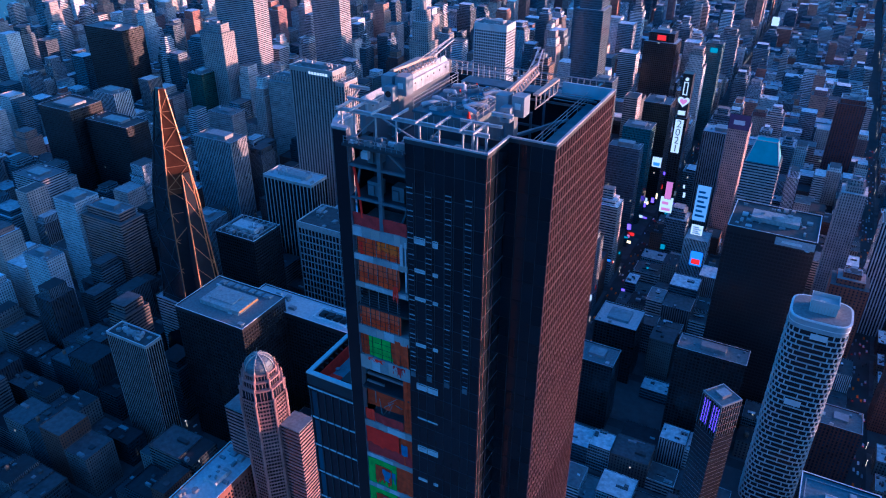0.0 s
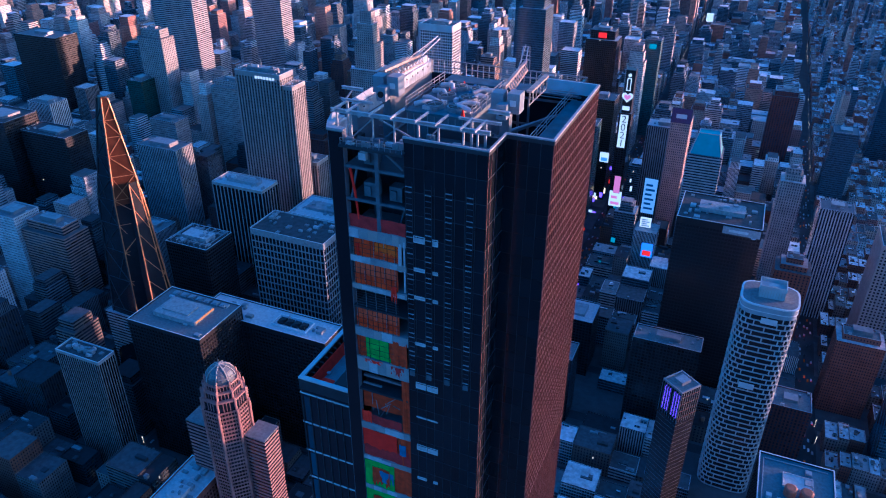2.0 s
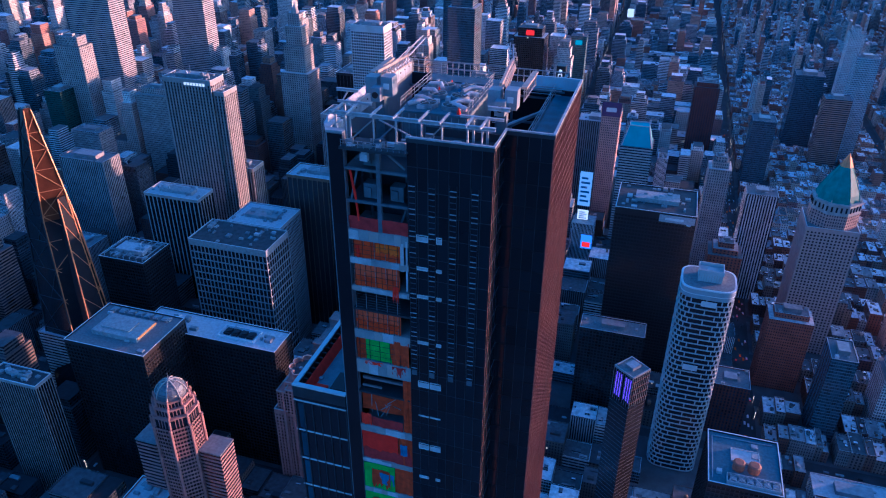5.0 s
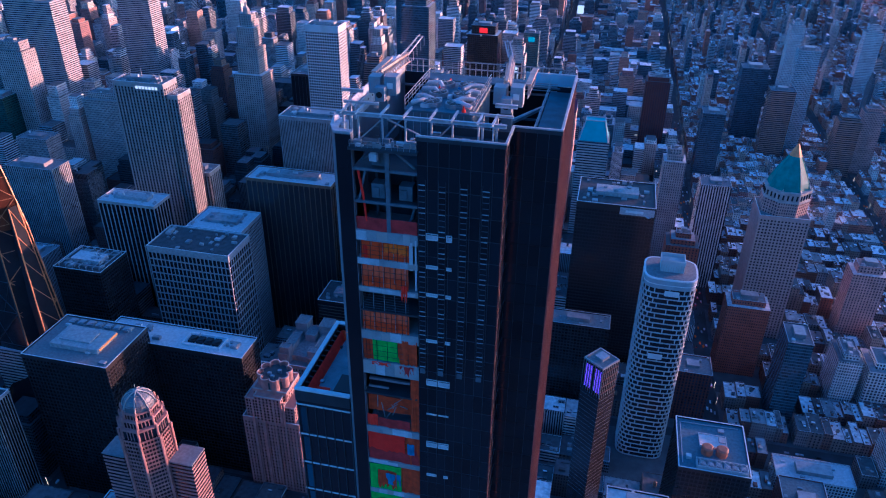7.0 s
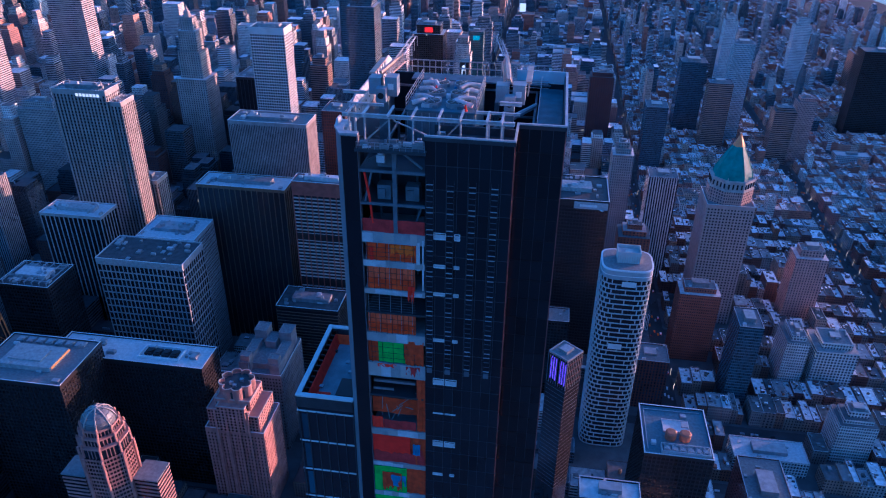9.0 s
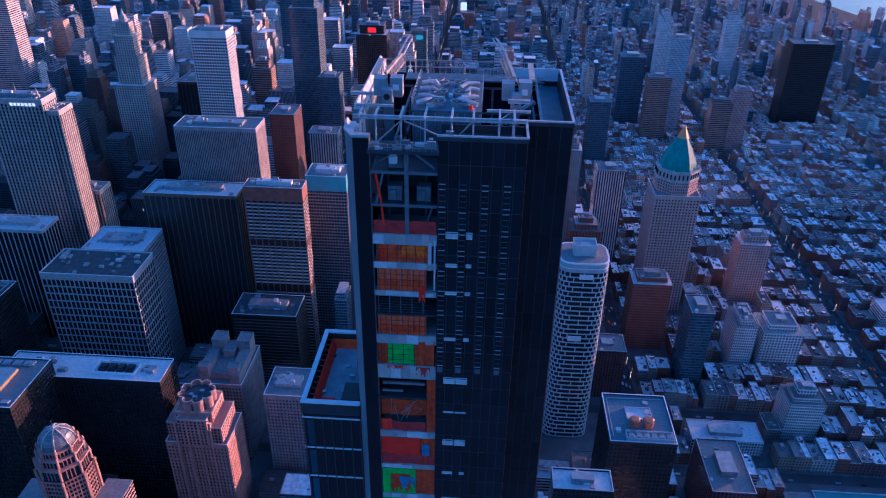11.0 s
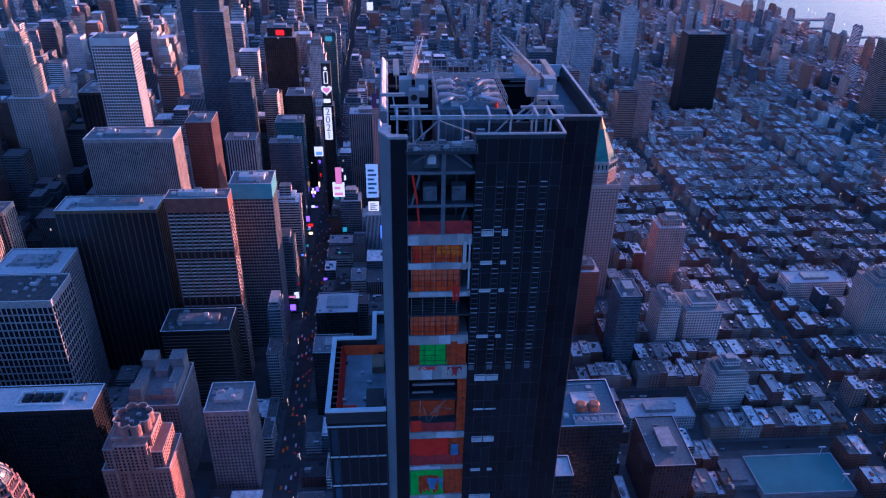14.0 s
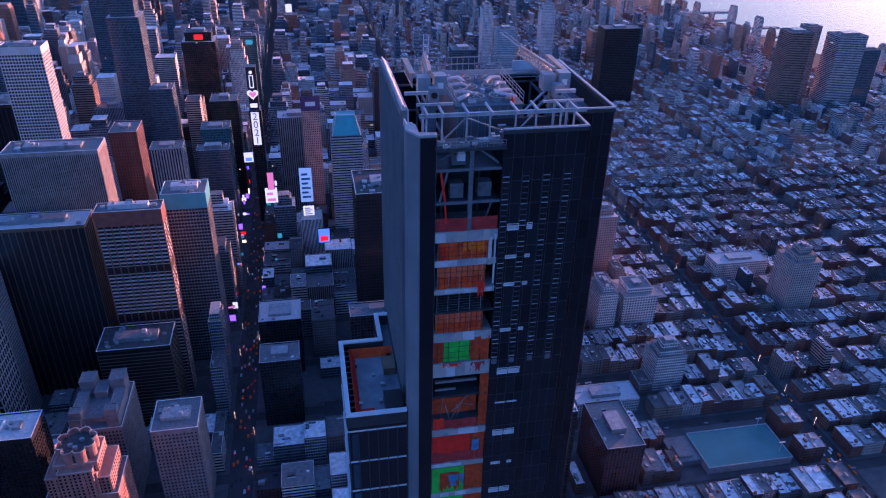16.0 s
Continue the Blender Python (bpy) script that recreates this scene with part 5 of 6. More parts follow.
def domed_tower():
    """Octagonal pink stone tower with a ribbed dome and two lower wings."""
    FOOT.append((-332, -262, 284, 316))
    b = thing("domed_tower", "pink stone octagonal tower under a ribbed pale dome", "tower", -296, 298, 0)
    turn = math.pi / 8
    part("shaft_glass", Mesh().prism(ring_of(0, 0, 16.3, 16.3, 8, turn), 0, 178), "pane", b)
    for k in range(8):
        a = turn + k * math.pi / 4
        part("corner_pier", Mesh().drum(16.6 * math.cos(a), 16.6 * math.sin(a), 1.1, 0, 178, k=6), "pinkstone", b)
        e = turn + (k + 0.5) * math.pi / 4
        for o in (-4.2, -2.1, 0, 2.1, 4.2):
            x, y = 15.35 * math.cos(e) - o * math.sin(e), 15.35 * math.sin(e) + o * math.cos(e)
            part("pier", Mesh().drum(x, y, 0.35, 60, 178, k=4), "pinkstone", b)
    ring8 = Mesh().prism(ring_of(0, 0, 16.4, 16.4, 8, turn), 0, 1.5).data("storey_band", MAT["pinkstone"])
    for k in range(34):
        part("storey_band", ring8, None, b).location = (0, 0, 176 - 3.4 * k)
    for r, z0, z1 in ((15.4, 178, 186), (13.2, 186, 192), (11.4, 192, 197)):
        part("crown_tier", Mesh().prism(ring_of(0, 0, r, r, 8, turn), z0, z1 - 1.2), "pane", b)
        part("crown_cornice", Mesh().prism(ring_of(0, 0, r + 0.5, r + 0.5, 8, turn), z1 - 1.2, z1), "pinkstone", b)
        for k in range(8):
            a = turn + k * math.pi / 4
            part("crown_pier", Mesh().drum(r * math.cos(a), r * math.sin(a), 0.9, z0, z1, k=6).drum(r * math.cos(a), r * math.sin(a), 1.0, z1, z1 + 2.2, 0.2, k=6), "pinkstone", b)
            e = a + math.pi / 8
            for o in (-2.2, 0, 2.2):
                q = (r * 0.93)
                part("crown_mullion", Mesh().drum(q * math.cos(e) - o * math.sin(e), q * math.sin(e) + o * math.cos(e), 0.4, z0, z1 - 1.2, k=4), "pinkstone", b)
    dome, k = Mesh(), 24
    for i in range(7):
        a, c = i * math.pi / 14, (i + 1) * math.pi / 14
        dome.prism(ring_of(0, 0, 10.2 * math.cos(a), 10.2 * math.cos(a), k), 197 + 10 * math.sin(a), 197 + 10 * math.sin(c), ring_of(0, 0, max(0.3, 10.2 * math.cos(c)), max(0.3, 10.2 * math.cos(c)), k))
    d = part("dome", dome, "domeglass", b, "grey glass dome")
    for i in range(8):
        a = turn + i * math.pi / 4
        m = Mesh()
        for j in range(7):
            e, f = j * math.pi / 14, (j + 1) * math.pi / 14
            m.bar((10.4 * math.cos(e) * math.cos(a), 10.4 * math.cos(e) * math.sin(a), 197 + 10.2 * math.sin(e)), (10.4 * math.cos(f) * math.cos(a), 10.4 * math.cos(f) * math.sin(a), 197 + 10.2 * math.sin(f)), 0.7)
        part("dome_rib", m, "stone", d, "pale stone rib")
    for i in range(1, 4):
        e = i * math.pi / 8.5
        m = Mesh()
        for j in range(24):
            f0, f1 = 2 * math.pi * j / 24, 2 * math.pi * (j + 1) / 24
            r, z = 10.3 * math.cos(e), 197 + 10.1 * math.sin(e)
            m.bar((r * math.cos(f0), r * math.sin(f0), z), (r * math.cos(f1), r * math.sin(f1), z), 0.3)
        part("dome_hoop", m, "greymetal", d)
    part("finial", Mesh().drum(0, 0, 1.0, 206.6, 208, 0.6, k=10).box(-0.08, 0.08, -0.08, 0.08, 208, 213), "steel", b)
    for x, y, h in ((24, 4, 152), (-26, 2, 150)):
        w = part("side_wing", Mesh().box(x - 8, x + 8, y - 8, y + 8, 0, h), "pane", b)
        for k in range(26):
            part("storey_band", Mesh().box(x - 8.3, x + 8.3, y - 8.3, y + 8.3, h - 3.4 - 3.4 * k, h - 1.9 - 3.4 * k), "pinkstone", w)
        part("wing_roof", Mesh().box(x - 8.5, x + 8.5, y - 8.5, y + 8.5, h, h + 1), "roofgrey", w)


def orange_block():
    T("brick_corner_block", "brick block glowing orange on its river side, with roof plant", -339, -309, 232, 298, 105, "pane", "brick", "brick", bay=3.2, pier_w=1.3, span_h=1.6, crown=5, roof="roofwhite", trim="brick", house=0.18, plant=18)


def diagrid_tower():
    """Slender tapering black tower with bronze diagonal bracing, coloured orange on the sunward face as if lit."""
    FOOT.append((-556, -492, 424, 474))
    b = thing("tapering_tower", "tapering black glass tower with bronze diagonal bracing", "tower", -526, 448, 0)
    base = [(-32, -22), (12, -24), (30, 20), (-30, 20)]
    mid = [(-22, -4), (0, -6), (17, 14), (-20, 14)]
    tip = [(-6.5, 8), (-0.8, 7), (2.5, 11), (-6, 11)]
    part("glass_shaft", Mesh().prism(base, 0, 215, mid).prism(mid, 215, 316, tip), "glassdark", b)
    part("west_shoulder", Mesh().prism([(10, -14), (27, -14), (29, 16), (12, 16)], 0, 236, [(12, 3), (13.4, 3), (14.4, 12), (12.4, 12)]), "glassdark", b)

    # sunward facet: the low sun's glow is put into the glass colour
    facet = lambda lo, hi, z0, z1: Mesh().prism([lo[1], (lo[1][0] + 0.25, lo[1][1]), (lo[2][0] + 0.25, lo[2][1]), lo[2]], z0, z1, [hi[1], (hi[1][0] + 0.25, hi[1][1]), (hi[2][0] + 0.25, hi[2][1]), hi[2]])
    part("west_facet", facet(mid, tip, 215, 316), "bronzeglass", b, "glass facet behind the lattice, orange put in for sunlight")

    part("shoulder_edge", Mesh().bar((13.8, 3, 236), (20.5, -6, 112), 0.9), "gold", b, "bronze edge member in sunlit orange")
    part("shoulder_edge", Mesh().bar((14.8, 12, 236), (22, 14, 112), 0.9), "gold", b, "bronze edge member in sunlit orange")
    for k in range(5):
        u, v = k / 5, (k + 1) / 5
        part("shoulder_brace", Mesh().bar((13.9 + 6.7 * u, 3 - 9 * u, 236 - 124 * u), (14.9 + 7.2 * v, 12 + 2 * v, 236 - 124 * v), 0.5), "gold", b, "bronze brace in sunlit orange")

    def at(u, v, face):
        zz = v * 316
        lo, hi, k = (base, mid, zz / 215) if zz < 215 else (mid, tip, (zz - 215) / 101)
        i, j = ((0, 1), (1, 2))[face]
        pa = Vector((*lo[i], 0)).lerp(Vector((*hi[i], 0)), k)
        pb = Vector((*lo[j], 0)).lerp(Vector((*hi[j], 0)), k)
        q = pa.lerp(pb, u)
        n = Vector((0, -0.4, 0)) if face == 0 else Vector((0.4, 0, 0))
        return (q.x + n.x, q.y + n.y, zz)

    # face 1 gets sunlit orange members, face 0 near-black ones, for light and shade
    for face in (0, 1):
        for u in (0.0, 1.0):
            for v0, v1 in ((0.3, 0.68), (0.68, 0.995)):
                part("edge_member", Mesh().bar(at(u, v0, face), at(u, v1, face), 0.9), "gold" if face else "trimdark", b, "bronze edge member in sunlit orange" if face else "")
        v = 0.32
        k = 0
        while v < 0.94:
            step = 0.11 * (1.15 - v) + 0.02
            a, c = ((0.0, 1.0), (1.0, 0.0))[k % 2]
            part("brace", Mesh().bar(at(a, v, face), at(c, v + step, face), 0.7), "gold" if face else "trimdark", b, "bronze brace in sunlit orange" if face else "")
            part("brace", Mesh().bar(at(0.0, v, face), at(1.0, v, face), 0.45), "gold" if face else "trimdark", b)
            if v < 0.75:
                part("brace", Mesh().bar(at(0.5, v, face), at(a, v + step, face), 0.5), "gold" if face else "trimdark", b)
            v += step
            k += 1


def slotted_tower():
    """White tower with rounded corners and staggered horizontal slots."""
    FOOT.append((20, 70, 528, 572))
    b = thing("slotted_tower", "white round-cornered tower with staggered horizontal window slots", "tower", 45, 550, 0)
    rx, ry, h = 22, 19, 191
    part("glass_core", Mesh().prism(ring_of(0, 0, rx - 0.8, ry - 0.8, 40, 0, 0.5), 0, h), "glassdark", b)
    slab = Mesh()
    outer, inner = ring_of(0, 0, rx, ry, 40, 0, 0.5), ring_of(0, 0, rx - 1.2, ry - 1.2, 40, 0, 0.5)
    for i in range(40):
        j = (i + 1) % 40
        slab.prism([outer[i], outer[j], inner[j], inner[i]], 0, 0.85)
    d = slab.data("storey_band", MAT["slotstone"])
    storey = 5.0
    n = int(h / storey)
    fd = Mesh().drum(0, 0, 0.5, 0, storey, k=6).data("window_pier", MAT["slotstone"])
    for k in range(n):
        part("storey_band", d, None, b).location = (0, 0, h - (k + 1) * storey)
        for i in range(k % 2, 40, 2):
            part("window_pier", fd, None, b).location = (outer[i][0] * 0.985, outer[i][1] * 0.985, h - (k + 1) * storey)
    part("crown_glass", Mesh().prism(ring_of(0, 0, rx - 0.3, ry - 0.3, 40, 0, 0.5), h, h + 8.5), "crownglass", b, "pale glazed crown")
    part("crown_rim", Mesh().prism(ring_of(0, 0, rx + 0.1, ry + 0.1, 40, 0, 0.5), h + 8.5, h + 9.6), "white", b)
    part("crown_rim", Mesh().prism(ring_of(0, 0, rx + 0.1, ry + 0.1, 40, 0, 0.5), h + 3.8, h + 4.3), "white", b)
    part("roof", Mesh().prism(ring_of(0, 0, rx - 1.5, ry - 1.5, 40, 0, 0.5), h + 9.6, h + 9.8), "roofgrey", b)
    part("roof_house", Mesh().box(-9, 10, -6, 8, h + 9.8, h + 17), "slotstone", b, "white plant house")
    part("roof_house_rim", Mesh().ring(-9.4, 10.4, -6.4, 8.4, h + 17, h + 20.5, 0.6).box(-3, 4, -2, 3, h + 17, h + 19), "slotstone", b)
    for k in range(10):
        part("roof_house_rib", Mesh().box(-8.8 + 2.0 * k, -8.5 + 2.0 * k, -6.15, -6, h + 10, h + 16.6), "stone", b)
    part("sign_panel", Mesh().box(-4, 8, -ry - 0.5, -ry - 0.1, h - 6, h - 1), "white", b)
    part("sign_panel", Mesh().box(-8, 4, -ry - 0.5, -ry - 0.1, h - 72, h - 66.5), "white", b)


def pyramid_tower():
    """Pink brick tower with a stone crown, a green copper pyramid and a glazed gilded tip."""
    FOOT.append((148, 210, 760, 818))
    b = T("pyramid_tower", "pink brick tower with green copper pyramid and glowing tip", 153, 205, 765, 814, 158, "pane", "palepink", "palepink", bay=3.6, pier_w=1.7, span_h=1.7, crown=4, house=0, plant=0)
    oct8 = lambda r: ring_of(0, 0, r, r, 8, math.pi / 8)
    part("upper_shaft", Mesh().prism(oct8(25.5), 158, 176), FF["pink_grid"], b, "pink brick octagon")
    part("crown_drum", Mesh().prism(oct8(25), 176, 186), "stone", b, "pale stone crown")
    for k in range(32):
        a = 2 * math.pi * (k + 0.5) / 32
        r = 25 * math.cos(math.pi / 8) / math.cos(((a + math.pi / 8) % (math.pi / 4)) - math.pi / 8)
        part("crown_window", Mesh().drum(r * math.cos(a), r * math.sin(a), 0.95, 178.5, 184, k=8), "pane", b)
    part("crown_cornice", Mesh().prism(oct8(26), 186, 187.4), "stone", b)
    part("crown_cornice", Mesh().prism(oct8(26.2), 175, 176.2), "stone", b)
    for k in range(8):
        a = k * math.pi / 4
        part("crown_finial", Mesh().drum(23.4 * math.cos(a + math.pi / 8), 23.4 * math.sin(a + math.pi / 8), 1.1, 187.4, 191, 0.3, k=6), "stone", b)
    pyr = part("pyramid", Mesh().prism(oct8(22), 187.4, 195, oct8(20)).prism(oct8(20), 195, 210, oct8(13)).prism(oct8(13), 210, 222, oct8(6.4)), "teal", b, "green copper pyramid roof")
    for k in range(8):
        a = math.pi / 8 + k * math.pi / 4
        c, d = math.cos(a), math.sin(a)
        part("hip_seam", Mesh().bar((22 * c, 22 * d, 187.4), (20 * c, 20 * d, 195), 0.6).bar((20 * c, 20 * d, 195), (13 * c, 13 * d, 210), 0.6).bar((13 * c, 13 * d, 210), (6.4 * c, 6.4 * d, 222), 0.6), "teal", pyr)
    part("tip", Mesh().prism(oct8(6.8), 222, 236, oct8(0.4)), "gold", b, "gilded glass tip")


def crowned_tower():
    """Pink stone tower with scalloped crown and lower shoulders."""
    b = T("crowned_tower", "pink stone tower with a scalloped crown and stepped shoulders", -293, -242, 408, 446, 88, "pane", "pinkstone", "pinkstone", bay=3.0, pier_w=1.6, span_h=1.7, crown=4, house=0, plant=0, seed=2)

    def tier(name, x0, x1, y0, y1, z0, z1):
        """A setback tier: stone body, sunk windows in pairs, pale coping."""
        t = part(name, Mesh().box(x0, x1, y0, y1, z0, z1), "pinkstone", b)
        n, m = int((x1 - x0) / 3.3), int((y1 - y0) / 3.3)
        front, side = Mesh(), Mesh()
        z = z0 + 0.8
        while z + 2 < z1:
            for k in range(n):
                x = x0 + 1.0 + k * (x1 - x0 - 1.4) / n
                front.box(x, x + 1.5, y0 - 0.06, y0 + 0.3, z, z + 1.7)
            for k in range(m):
                y = y0 + 1.0 + k * (y1 - y0 - 1.4) / m
                side.box(x1 - 0.3, x1 + 0.06, y, y + 1.5, z, z + 1.7).box(x0 - 0.06, x0 + 0.3, y, y + 1.5, z, z + 1.7)
            z += 3.2
        tagged(part("front_windows", front, "pane", t), kind="stuff")
        tagged(part("side_windows", side, "pane", t), kind="stuff")
        part("coping", Mesh().ring(x0 - 0.2, x1 + 0.2, y0 - 0.2, y1 + 0.2, z1, z1 + 0.8, 0.8), "stone", t)
        return t

    tier("shoulder", -22, -12, -17, 15, 88, 108)
    tier("shoulder", 12, 22, -17, 15, 88, 104)
    tier("upper_shaft", -12, 12, -20, 16, 88, 114)
    tier("neck", -15, 15, -14, 12, 108, 117)
    for x in (-14, -5, 5, 14):
        part("buttress", Mesh().box(x - 0.9, x + 0.9, -20.8, -20, 0, 112), "pinkstone", b)
    for k in range(8):
        a = math.pi / 8 + k * math.pi / 4
        x, y = 10.2 * math.cos(a), -1 + 10.2 * math.sin(a)
        d = part("crown_drum", Mesh().drum(x, y, 4.3, 114, 124.4, k=14), "pinkstone", b)
        screen, rim = Mesh(), Mesh()
        for j in range(8):
            e0, e1 = a - math.pi * 0.55 + 1.1 * math.pi * j / 8, a - math.pi * 0.55 + 1.1 * math.pi * (j + 1) / 8
            screen.bar((x + 4.2 * math.cos(e0), y + 4.2 * math.sin(e0), 126.2), (x + 4.2 * math.cos(e1), y + 4.2 * math.sin(e1), 126.2), 0.5, 3.8)
            rim.bar((x + 4.2 * math.cos(e0), y + 4.2 * math.sin(e0), 128.3), (x + 4.2 * math.cos(e1), y + 4.2 * math.sin(e1), 128.3), 0.7, 0.4)
        part("crown_screen", screen, "pinkstone", d)
        part("crown_rim", rim, "stone", d, "pale stone rim")
    part("crown_deck", Mesh().drum(0, -1, 12.5, 114, 124.6, k=24), "roofdark", b)
    for x, y in ((-4, -3), (3, 2), (0, -6)):
        part("roof_machine", Mesh().box(x - 1.5, x + 1.5, y - 1.2, y + 1.2, 124.6, 127.0), "steel", b)


def purple_tower():
    FOOT.append((-20, 8, 406, 434))
    b = thing("purple_lit_tower", "slim dark glass tower with purple lit crown frame", "tower", -6, 420, 0)
    b.rotation_euler.z = radians(-38)
    w = 8.8
    part("shaft", Mesh().box(-w, w, -w, w, 0, 168), "glassdark", b)
    part("crown_glass", Mesh().box(-w + 0.4, w - 0.4, -w + 0.4, w - 0.4, 168, 194), "glassdark", b)
    part("crown_rim", Mesh().ring(-w, w, -w, w, 194, 195.5, 0.8), "steel", b)
    part("roof", Mesh().box(-w + 0.8, w - 0.8, -w + 0.8, w - 0.8, 193.8, 194.6), "roofgrey", b)
    part("roof_house", Mesh().box(-4, 3, -3, 5, 194.6, 197), "steel", b)
    for k in range(9):
        o = -w + 0.3 + k * (2 * w - 0.6) / 8
        part("fin", Mesh().box(o - 0.15, o + 0.15, -w - 0.25, -w, 168, 194), "steel", b)
        part("fin", Mesh().box(w, w + 0.25, o - 0.15, o + 0.15, 168, 194), "steel", b)
        if k in (1, 2, 3, 5, 6, 7):
            part("light_tube", Mesh().box(o + 0.9, o + 1.15, -w - 0.2, -w, 172, 192), "purpleglow", b, "purple light tube")
    line = Mesh().ring(-w - 0.05, w + 0.05, -w - 0.05, w + 0.05, 0, 0.3, 0.4).data("storey_line", MAT["trimmid"])
    for k in range(26):
        part("storey_line", line, None, b).location = (0, 0, 165 - 3.9 * k)
    for z in (172, 178, 184, 190):
        part("crown_band", Mesh().box(w, w + 0.3, -w, w, z, z + 0.35), "finmetal", b)


def teal_pyramid_tower():
    b = F("teal_pyramid_tower", "dark banded tower with a teal glass pyramid top", -56, -16, 888, 925, 178, "pale_bands", rim=False)
    part("pyramid", Mesh().prism([(-18, -16), (18, -16), (18, 16), (-18, 16)], 178, 202, [(-12, -8), (12, -8), (12, 8), (-12, 8)]), "tealpanel", b, "teal glass pyramid")
    part("pyramid_rim", Mesh().ring(-12.5, 12.5, -8.5, 8.5, 202, 203.4, 0.8), "beamsteel", b)
    for sx in (-1, 1):
        part("hip", Mesh().bar((sx * 18.3, -16.3, 178), (sx * 12.3, -8.3, 202), 1.2), "beamsteel", b)


domed_tower()
orange_block()
diagrid_tower()
slotted_tower()
pyramid_tower()
crowned_tower()
purple_tower()
teal_pyramid_tower()

# the two drums and the open frames on the blue plant roof
for x in (74, 84):
    solid("roof_tank", Mesh().drum(x, 402, 4.0, 140.0, 145.5, k=18).drum(x, 402, 4.2, 145.5, 146.3, 3.0, k=18), "copper", "terracotta-coloured round roof tank", "tank", "roof tanks")
for k in range(6):
    x = 68 + k * 5.4
    solid("roof_fan", Mesh().box(x, x + 4.4, 386, 391, 140.0, 142.2).drum(x + 2.2, 388.5, 1.8, 142.2, 142.9, k=14), "steel", "square steel roof fan unit", "fan", "roof fans")

# sports hall with a teal court on its roof
FOOT.append((236, 350, 424, 476))
hall = thing("court_hall", "low hall with a teal sports court on its roof", "hall", 306, 450, 0)
part("wall", Mesh().box(-44, 43, -23, 23.5, 0, 8), "concrete", hall)
part("court", Mesh().box(-43, 42, -22, 22.5, 8, 8.15), "court", hall, "teal court surface")
part("court_edge", Mesh().ring(-44, 43, -23, 23.5, 8, 9, 0.6), "beamsteel", hall)
for x, y in ((30, 20), (34, -14)):
    part("light_mast", Mesh().box(x, x + 0.5, y, y + 0.5, 8, 20).box(x - 3, x + 3.5, y - 0.4, y + 0.9, 19.5, 20.4), "beamsteel", hall)
part("entrance_wing", Mesh().box(-70, -45, -10, 22, 0, 7).box(-66, -52, -6, 10, 7, 9.5), "roofgrey", hall)

# ---- signs ----
def sign(name, label, x0, x1, y, z0, z1, mat, bars=0, barmat="dark", case=True):
    s = thing(name, label, "sign", (x0 + x1) / 2, y, z0)
    w, h = (x1 - x0) / 2, z1 - z0
    if case:
        part("case", Mesh().box(-w - 0.4, w + 0.4, 0, 1.2, -0.4, h + 0.4), "dark", s)
    part("panel", Mesh().box(-w, w, -0.25, 0.0, 0, h), mat, s)
    for k in range(bars):
        part("lettering", Mesh().box(-w * 0.7, w * (0.7 if k % 2 == 0 else 0.3), -0.5, -0.25, h * (0.12 + 0.8 * k / bars), h * (0.12 + 0.8 * k / bars) + h * 0.35 / bars), barmat, s)
    return s


def word(text, size, mat, parent, x, z, y=-0.55):
    c = bpy.data.curves.new("lettering", "FONT")
    c.body, c.size, c.align_x, c.extrude = text, size, "CENTER", 0.1
    c.materials.append(MAT[mat])
    o = new("lettering", c)
    o.parent = parent
    o.matrix_basis = pose(x, y, z, 90, 0, 0)
    return o


FOOT.append((-172, -142, 1008, 1040))
sq = thing("sign_tower", "narrow tower stacked with lit signs above the square", "tower", -157, 1022, 0)
part("wall", Mesh().box(-8, 9, -8, 14, 0, 175), FF["black_grid"], sq)
part("mast_block", Mesh().box(-6, 7, -5, 10, 175, 236), "black", sq)
year = sign("year_sign", "tall lit white sign with black numerals 2021", -162.5, -151.5, 1012.8, 124, 173, "cream")
for k, ch in enumerate("2021"):
    word(ch, 14.5, "black", year, 0, 38 - 12.0 * k)
sign("lit_sign", "small lit white sign", -162, -152, 1015.6, 179, 185, "cream")
heart = thing("heart_sign", "lit sign shaped as a heart", "sign", -157, 1016.3, 196)
m = Mesh()
pts = [(0.5 * 16 * math.sin(a) ** 3, 0.5 * (13 * math.cos(a) - 5 * math.cos(2 * a) - 2 * math.cos(3 * a) - math.cos(4 * a))) for a in [2 * math.pi * k / 28 for k in range(28)]]
m.prism([(x, z) for x, z in reversed(pts)], 0, 0.6)
part("panel", m, "cream", heart).matrix_basis = pose(0, 0, 2, 90, 0, 0)
m = Mesh()
m.prism([(x * 0.6, z * 0.6) for x, z in reversed(pts)], 0, 0.5)
part("centre", m, "pinkglow", heart, "pink glowing centre").matrix_basis = pose(0, -0.6, 2, 90, 0, 0)
ib = thing("letter_sign", "lit outline sign of one tall letter", "sign", -157, 1016.3, 206)
part("panel", Mesh().ring(-3, 3, -9, 9, 0, 0.6, 1.2), "cream", ib).matrix_basis = pose(0, 0, 10, 90, 0, 0)
part("dot", Mesh().drum(0, 0, 2.4, 0, 0.6, k=14), "cream", ib).matrix_basis = pose(0, 0, 23, 90, 0, 0)
sign("lit_screen", "teal lit screen high on a slim tower", -188, -175, 1411, 170, 179, "tealglow")
sign("red_sign", "red lit sign above the square", -211, -199, 1395, 140, 149, "redglow")
rs = sign("red_sign", "red lit roof sign on a dark tower", -266, -251, 1315, 204, 213, "redglow")
sign("white_screen", "small bright white screen on a distant tower", -115, -101, 1690, 170, 188, "cream")
sign("billboard", "tall pale blue billboard with unread lettering", -100, -84, 872, 96, 144, "billblue", 6, "blue")
